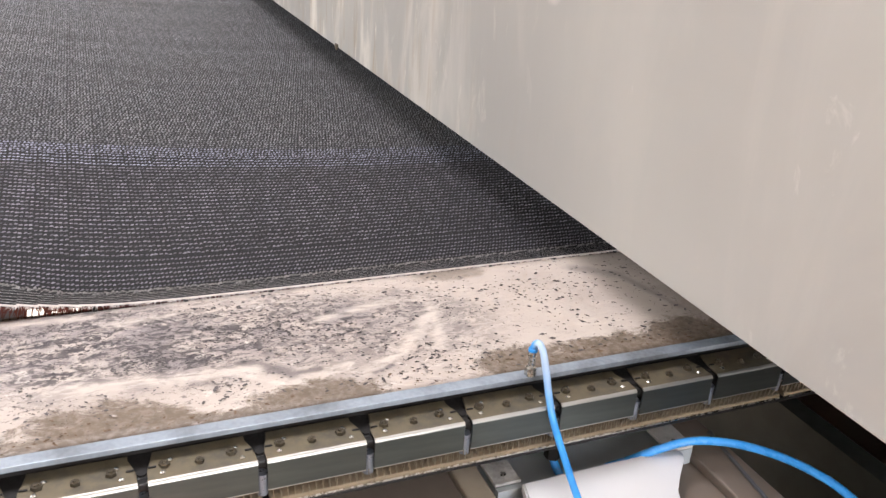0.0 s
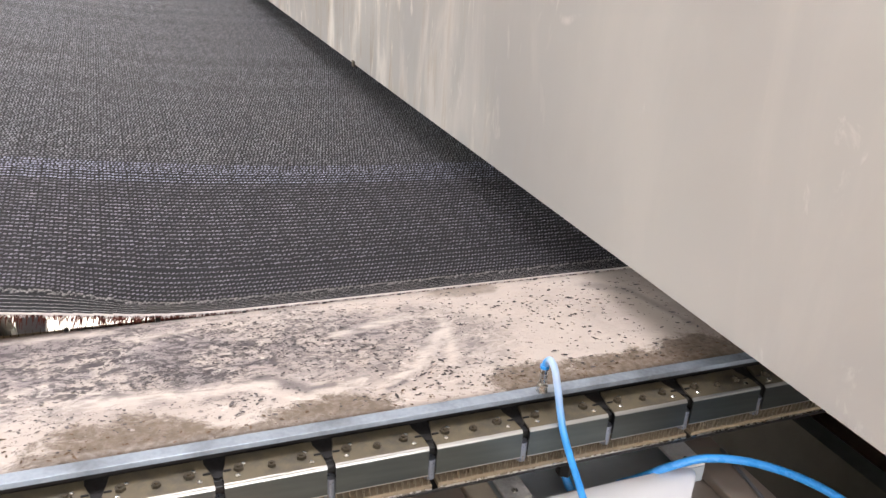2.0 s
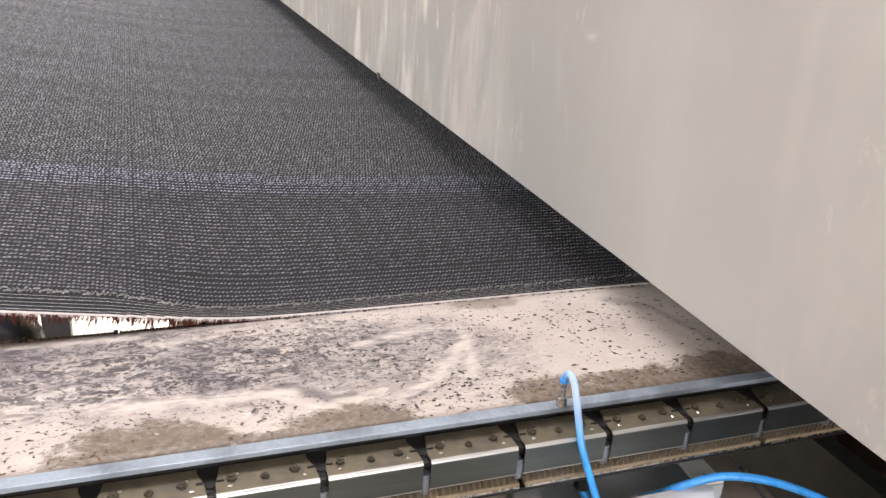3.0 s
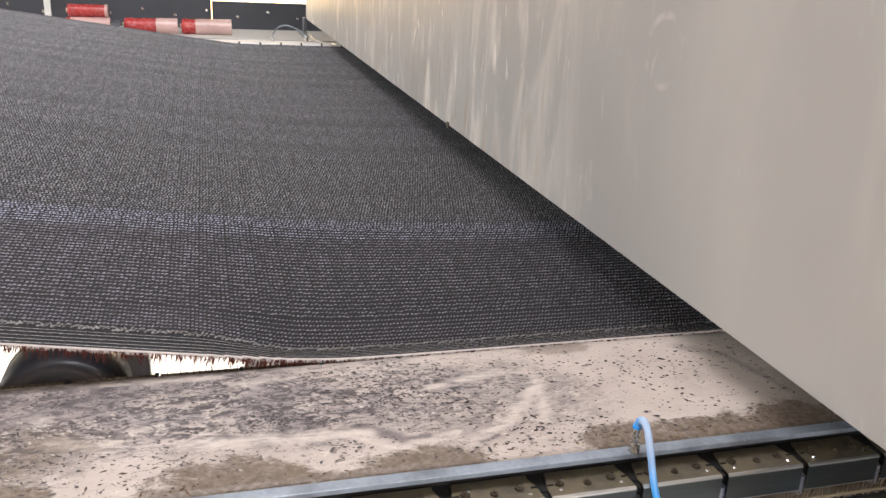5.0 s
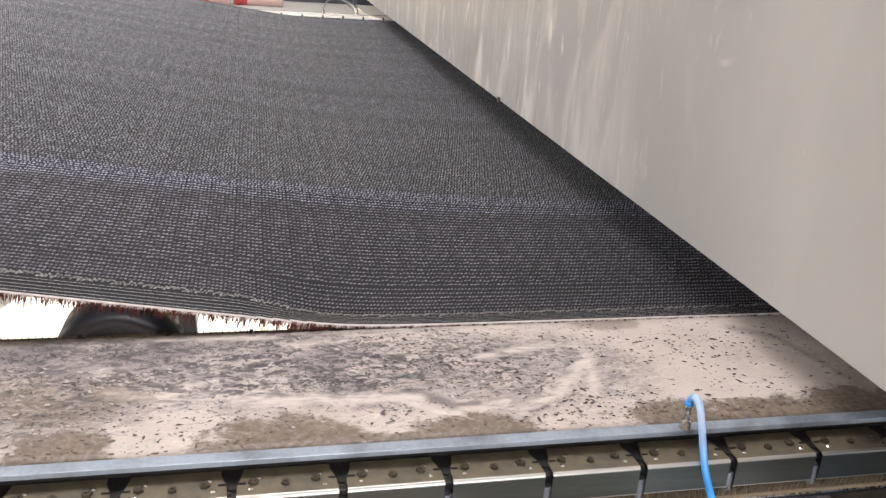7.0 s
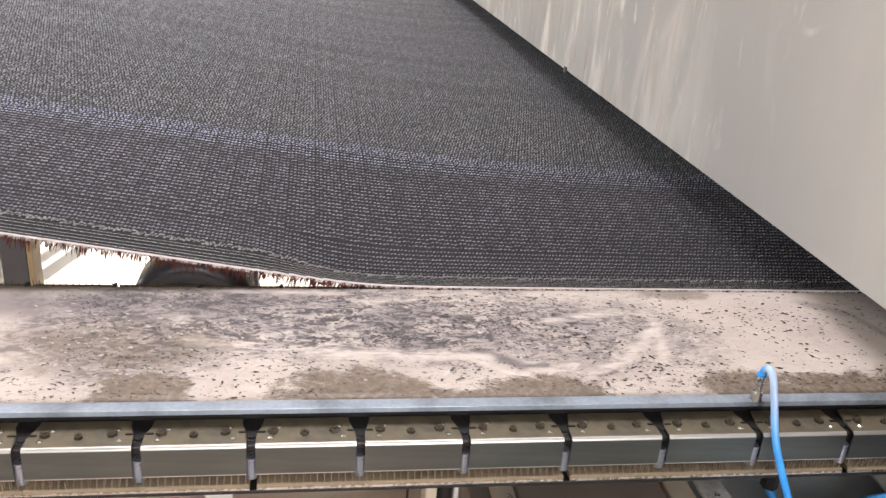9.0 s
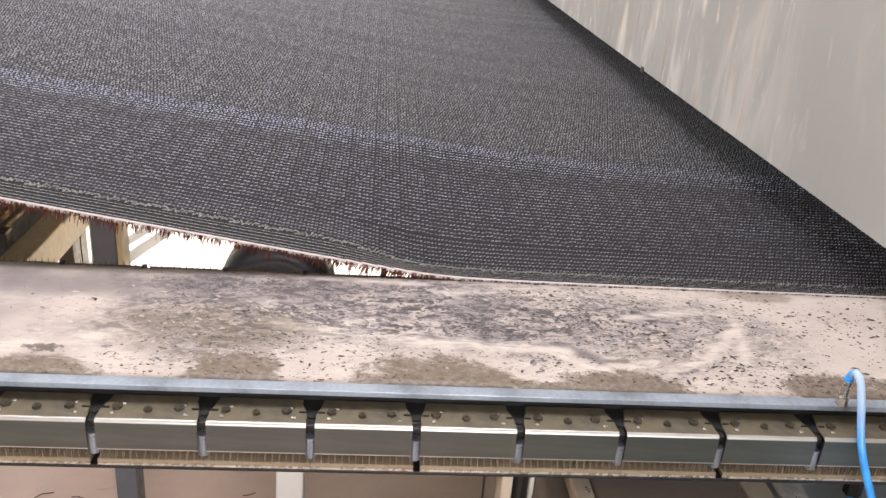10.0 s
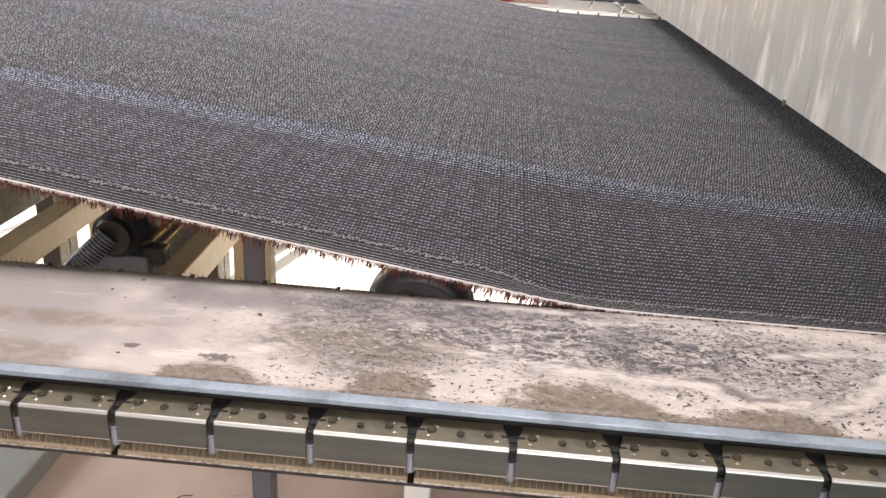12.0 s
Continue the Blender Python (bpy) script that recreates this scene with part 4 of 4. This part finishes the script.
bm.faces.new(lo)
bm.faces.new(hi)
for k in range(len(outline)):
    j = (k + 1) % len(outline)
    bm.faces.new((lo[k], lo[j], hi[j], hi[k]))
bmesh.ops.bevel(bm, geom=[e for e in bm.edges if all(v.co.z > -0.095 for v in e.verts)], offset=0.002, segments=2, affect="EDGES")
part("sheet", bm, M_COVERWHITE, white)
part("pad", box(-0.03, 0.08, -0.25, -0.07, -0.1175, -0.1), M_GREYPAINT, white)

conduit = thing("cable_trunk", "pale upright cable trunk beside a dark pipe", "trunking")
part("trunk", box(-0.318, -0.306, 0.02, 0.05, FLOOR, -0.10, 0.002), M_TAN, conduit)
part("pipe", rod((-0.296, 0.03, FLOOR), (-0.296, 0.03, -0.09), 0.008, None, 14), M_BLACK, conduit)
part("thin_pipe", rod((-0.284, 0.03, FLOOR), (-0.284, 0.03, -0.09), 0.0028, None, 10), M_WHITEPAINT, conduit)
wire = thing("hanging_wire", "thin dark wire hanging below the chain", "wire")
part("strand", tube([(-0.338, 0.015, -0.08), (-0.337, 0.016, -0.3), (-0.341, 0.02, -0.6), (-0.338, 0.02, -1.0)], 0.0012, 6), M_BLACK, wire)

# ---- air hoses ----
hose = thing("air_hose", "bright blue plastic air hose on a brass elbow", "hose")
bm = tube([(0.0, -0.0105, 0.028), (0.0005, -0.0115, 0.0355), (0.0015, -0.0170, 0.0405), (0.0024, -0.0250, 0.036), (0.0032, -0.0335, 0.020), (0.0050, -0.052, -0.020),
           (0.0075, -0.080, -0.051), (0.0070, -0.112, -0.0735), (0.004, -0.150, -0.0845), (0.0, -0.200, -0.0862), (-0.006, -0.255, -0.0862), (-0.012, -0.285, -0.13), (-0.015, -0.30, -0.30)], 0.0036, 14)
part("tube", bm, M_HOSEBENT, hose, "blue tube with a pale highlight painted on its bend")
bm = nut(0.0, -0.0105, 0.0015, 0.0058, 0.009)
part("fitting", bm, M_NICKEL, hose, "small nickel fitting")
part("collar", rod((0, -0.0105, 0.012), (0, -0.0105, 0.030), 0.0036, 0.0040, 16), M_NICKEL, hose, "nickel push-in collar")
part("clip_ring", rod((0, -0.0105, 0.0285), (0, -0.0105, 0.0315), 0.0046, None, 16), M_HOSE, hose, "blue release ring")

hose2 = thing("air_hose", "bright blue plastic air hose curving over a white cover", "hose")
bm = tube([(0.085, -0.046, -0.1065), (0.110, -0.0515, -0.0985), (0.134, -0.0605, -0.0845), (0.175, -0.0694, -0.0755), (0.2186, -0.0955, -0.0725), (0.2555, -0.138, -0.0745),
           (0.275, -0.188, -0.081), (0.282, -0.26, -0.10), (0.27, -0.36, -0.16), (0.25, -0.45, -0.4)], 0.0044, 14)
part("tube", bm, M_HOSE, hose2)

valve = thing("hose_fitting", "black hexagon hose fitting with a blue hose end", "fitting")
part("hexagon", nut(0.030, -0.026, -0.094, 0.009, 0.016), M_BLACK, valve)
part("tail", tube([(0.030, -0.027, -0.094), (0.031, -0.035, -0.102), (0.033, -0.046, -0.1095)], 0.0044, 12), M_HOSE, valve, "blue hose end")

# ---- across the machine ----
backing = thing("dark_machine", "dark blue-black machine panel with bright rivets across the hall", "machine")
part("panel", box(-4.2, -0.36, 5.0, 5.06, -0.09, 1.6, 0.004), M_DARKPANEL, backing)
part("low_panel", box(-0.355, 1.6, 5.0, 5.06, -0.09, 0.112, 0.004), M_DARKPANEL, backing)
for k in range(16):
    part("rivet", rod((-2.1 + 0.19 * k, 4.992, 0.02 + 0.035 * (k % 2)), (-2.1 + 0.19 * k, 5.0, 0.02 + 0.035 * (k % 2)), 0.009, 0.011, 10), M_RIVET, backing)
for x in (-3.9, -2.8, 1.4):
    part("leg", box(x, x + 0.08, 5.0, 5.08, FLOOR, -0.09, 0.003), M_DARKPANEL, backing)
for x in (-1.668, -1.325):
    ob = thing("upright", "white painted upright bar before the dark panel", "post")
    part("bar", box(x, x + 0.036, 4.94, 4.97, -0.05, 1.5, 0.003), M_WHITEPAINT, ob)
    part("foot_plate", box(x - 0.02, x + 0.056, 4.92, 4.99, -0.0545, -0.05), M_WHITEPAINT, ob)

shelf = thing("work_table", "pale steel table beyond the far rail", "table")
part("top", box(-2.2, 0.6, 4.35, 4.98, -0.075, -0.055, 0.003), M_WHITEPAINT, shelf)
for x in (-2.15, 0.52):
    for y in (4.38, 4.92):
        part("leg", box(x, x + 0.04, y, y + 0.04, FLOOR, -0.075, 0.002), M_GREYPAINT, shelf)


def cloth_roll(x0, x1, y, z, r, label, wrap=0.35):
    ob = tagged(thing("cloth_roll", label, "roll"), group="red rolls on the table")
    bm = bmesh.new()
    n, m = 28, 22
    rings = []
    for i in range(m + 1):
        u = i / m
        x = x0 + (x1 - x0) * u
        rr = r * (1.0 + 0.03 * math.sin(u * 19) + 0.04 * noise.noise((x * 20, z * 9, 3))) * (1 if 0.03 < u < 0.97 else 0.9)
        rings.append([bm.verts.new((x, y + rr * math.cos(2 * math.pi * k / n), z + rr * math.sin(2 * math.pi * k / n))) for k in range(n)])
    for a, b in zip(rings, rings[1:]):
        for k in range(n):
            bm.faces.new((a[k], a[(k + 1) % n], b[(k + 1) % n], b[k])).smooth = True
    bm.faces.new(rings[0])
    bm.faces.new(rings[-1])
    part("roll", bm, M_RED, ob)
    xw = x1 - (x1 - x0) * wrap
    part("wrapping", rod((xw, y, z), (x1 + 0.004, y, z), r * 1.05, r * 1.09, 26), M_WRAP, ob, "crumpled clear film over the end")
    part("core", rod((x0 - 0.01, y, z), (x0, y, z), r * 0.35, None, 16), M_TAN, ob)
    return ob


cloth_roll(-1.16, -0.93, 4.62, -0.016, 0.038, "short red roll in cloudy plastic film", 0.9)
cloth_roll(-1.15, -0.94, 4.63, 0.058, 0.036, "short red roll lying on another roll", 0.06)
cloth_roll(-0.85, -0.56, 4.60, -0.013, 0.042, "red plastic-wrapped roll on the table", 0.40)
cloth_roll(-0.535, -0.255, 4.60, -0.012, 0.043, "red roll wrapped in clear film on the table", 0.72)
ob = thing("rubber_wheel", "small black rubber wheel between the red rolls", "wheel")
part("tyre", rod((-0.915, 4.54, -0.02), (-0.87, 4.54, -0.02), 0.035, None, 24), M_RUBBER, ob)
part("hub", rod((-0.918, 4.54, -0.02), (-0.867, 4.54, -0.02), 0.013, None, 16), M_GREYPAINT, ob)

ob = thing("far_hose", "thin pale blue air hose looped on the far rail", "hose")
part("tube", tube([(-0.07, 3.78, 0.0), (-0.07, 3.78, 0.03), (-0.045, 3.78, 0.068), (0.0, 3.78, 0.080), (0.055, 3.78, 0.062), (0.085, 3.78, 0.04), (0.10, 3.78, 0.0)], 0.0040, 10), M_STRIP, ob)
part("fitting", rod((0.10, 3.78, 0.0), (0.10, 3.78, 0.035), 0.010, 0.007, 12), M_NICKEL, ob, "nickel fitting")
part("clamp", rod((-0.07, 3.78, 0.0), (-0.07, 3.78, 0.016), 0.008, 0.006, 12), M_NICKEL, ob)

ob = thing("stop_plate", "small grey metal plate at the foot of the oven panel", "bracket")
part("plate", box(0.150, 0.1705, 4.36, 4.42, 0.0, 0.075, 0.003), M_GREYPAINT, ob)
part("foot", box(0.12, 0.1705, 3.80, 4.42, -0.012, -0.001, 0.002), M_GREYPAINT, ob)


# ---- loose dirt ----
def lump(bm, x, y, z, r, rng, flat=0.45, mat=0):
    """One ragged crumb, mostly lying along the rail."""
    a0 = rng.gauss(-0.25, 0.6)
    st = rng.uniform(1.0, 2.7)
    ca, sa = math.cos(a0), math.sin(a0)
    ring = []
    for k in range(7):
        a = 6.283 * k / 7
        q = rng.uniform(0.5, 1.25)
        u, v = r * st * math.cos(a) * q, r * math.sin(a) * q
        ring.append(bm.verts.new((x + u * ca - v * sa, y + u * sa + v * ca, z)))
    top = bm.verts.new((x + rng.uniform(-.4, .4) * r, y + rng.uniform(-.3, .3) * r, z + r * flat * rng.uniform(0.5, 1.3)))
    for k in range(7):
        bm.faces.new((ring[k], ring[(k + 1) % 7], top)).material_index = mat


def wiped(x, y):
    """True inside a stroke that was wiped clean."""
    for ax, ay, bx, by, w in STROKES:
        dx, dy = bx - ax, by - ay
        u = min(1.0, max(0.0, ((x - ax) * dx + (y - ay) * dy) / (dx * dx + dy * dy)))
        if math.hypot(x - ax - u * dx, y - ay - u * dy) < w * 1.3:
            return True
    return False


def scatter(name, label, material, count, place, size, seed, flat=0.45):
    rng = random.Random(seed)
    bm = bmesh.new()
    made = 0
    while made < count:
        p = place(rng)
        if p is None or wiped(*p):
            continue
        lump(bm, p[0], p[1], -0.0008, size(rng), rng, flat)
        made += 1
    return tagged(part(name, bm, material), label, "dirt", kind="stuff")


def in_drift(rng):
    x, y = rng.uniform(-0.72, 0.30), rng.uniform(0.012, 0.228)
    d = math.exp(-((x + 0.33) / 0.20) ** 2 - ((y - 0.15) / 0.075) ** 2)
    d = max(d, 0.75 * math.exp(-((x + 0.60) / 0.09) ** 2 - ((y - 0.12) / 0.07) ** 2))
    d = max(d, 0.30 * math.exp(-((x + 0.12) / 0.13) ** 2 - ((y - 0.12) / 0.08) ** 2))
    d = max(d, 0.7 * math.exp(-((x + 0.56) / 0.14) ** 2 - ((y - 0.196) / 0.030) ** 2))
    d *= 0.5 + 0.9 * noise.noise((x * 16, y * 24, 2.0))
    return (x, y) if rng.random() < d + 0.02 else None


def sparse(rng):
    x, y = rng.uniform(-0.30, 0.40), rng.uniform(0.02, 0.228)
    d = 0.50 + 0.8 * noise.noise((x * 12, y * 15, 7.0)) - 0.6 * max(0.0, x)
    return (x, y) if rng.random() < d else None


def bare_end(rng):
    x, y = rng.uniform(-1.25, -0.70), rng.uniform(0.02, 0.228)
    return (x, y) if rng.random() < 0.35 + 0.8 * noise.noise((x * 9, y * 12, 5.0)) else None


def front_edge(rng):
    x, y = rng.uniform(-0.80, 0.40), 0.004 + abs(rng.gauss(0, 0.02))
    return (x, y)


scatter("lint_crumbs", "dark grey lint crumbs drifted on the dusty rail", M_CRUMB, 6800, in_drift, lambda r: 0.0003 + 0.0011 * r.random() ** 3, 21, 0.25)
scatter("lint_crumbs", "scattered dark lint crumbs on cream dust", M_CRUMB, 820, sparse, lambda r: 0.0006 + 0.0014 * r.random() ** 2, 22, 0.35)
scatter("lint_crumbs", "a few dark crumbs on the bare rail end", M_CRUMB, 60, bare_end, lambda r: 0.0007 + 0.0018 * r.random() ** 3, 23)
scatter("oily_grit", "brown oily grit along the rail's front", M_THREAD, 380, front_edge, lambda r: 0.0005 + 0.0010 * r.random() ** 2, 24)


def in_flakes(rng):
    x, y = rng.gauss(-0.62, 0.085), rng.gauss(0.115, 0.045)
    return (x, y) if 0.01 < y < 0.226 and rng.random() < 0.6 + noise.noise((x * 20, y * 20, 1.0)) else None


scatter("dust_flakes", "pale flakes of caked dust on the rail", M_FLAKE, 240, in_flakes, lambda r: 0.0006 + 0.0017 * r.random() ** 2, 25, 0.10)


def threads():
    rng = random.Random(31)
    bm = bmesh.new()
    for k in range(26):
        x, y = rng.uniform(-1.5, -0.1), rng.uniform(0.40, 1.05)
        a, l = rng.uniform(-0.6, 0.9), rng.uniform(0.02, 0.06)
        pts = []
        for i in range(4):
            u = i / 3 - 0.5
            pts.append((x + l * u * math.cos(a) - 0.2 * l * math.sin(a) * math.sin(3 * u), y + l * u * math.sin(a) + 0.4 * l * abs(u) * rng.uniform(-1, 1), FLOOR + 0.0015 + 0.004 * rng.random()))
        tube(pts, 0.0014, 5, bm)
    return tagged(part("thread_scraps", bm, M_THREAD), "short brown thread scraps lying on the floor", "scraps", kind="stuff")


threads()


# ---- what moves ----
def motions():
    times = [12.0 * k / 20 for k in range(21)]
    for x0, a, c in EDGES:
        walk(a, [(t, patch_pose(x0 - IN_SPEED * t, t, Y_EDGE, z_edge, Y_SEAM, z_seam)) for t in times])
        walk(c, [(t, patch_pose(x0 - IN_SPEED * t, t, Y_SEAM, z_seam, Y_FOLD, z_fold)) for t in times])
    for x0, c, b in STRIPS:
        walk(c, [(t, patch_pose(x0 - IN_SPEED * t, t, Y_FOLD, z_fold, Y_MID, z_mid)) for t in times])
        walk(b, [(t, patch_pose(x0 - IN_SPEED * t, t, Y_MID, z_mid, Y_FAR, z_far)) for t in times])
    walk(near_chain, [(t, pose(SPEED * t, 0, 0)) for t in (0, 6, 12)])
    walk(inner_near, [(t, pose(-IN_SPEED * t, 0, 0)) for t in (0, 6, 12)])
    walk(far_chain, [(t, pose(-IN_SPEED * t, 0, 0.010)) for t in (0, 6, 12)])


motions()
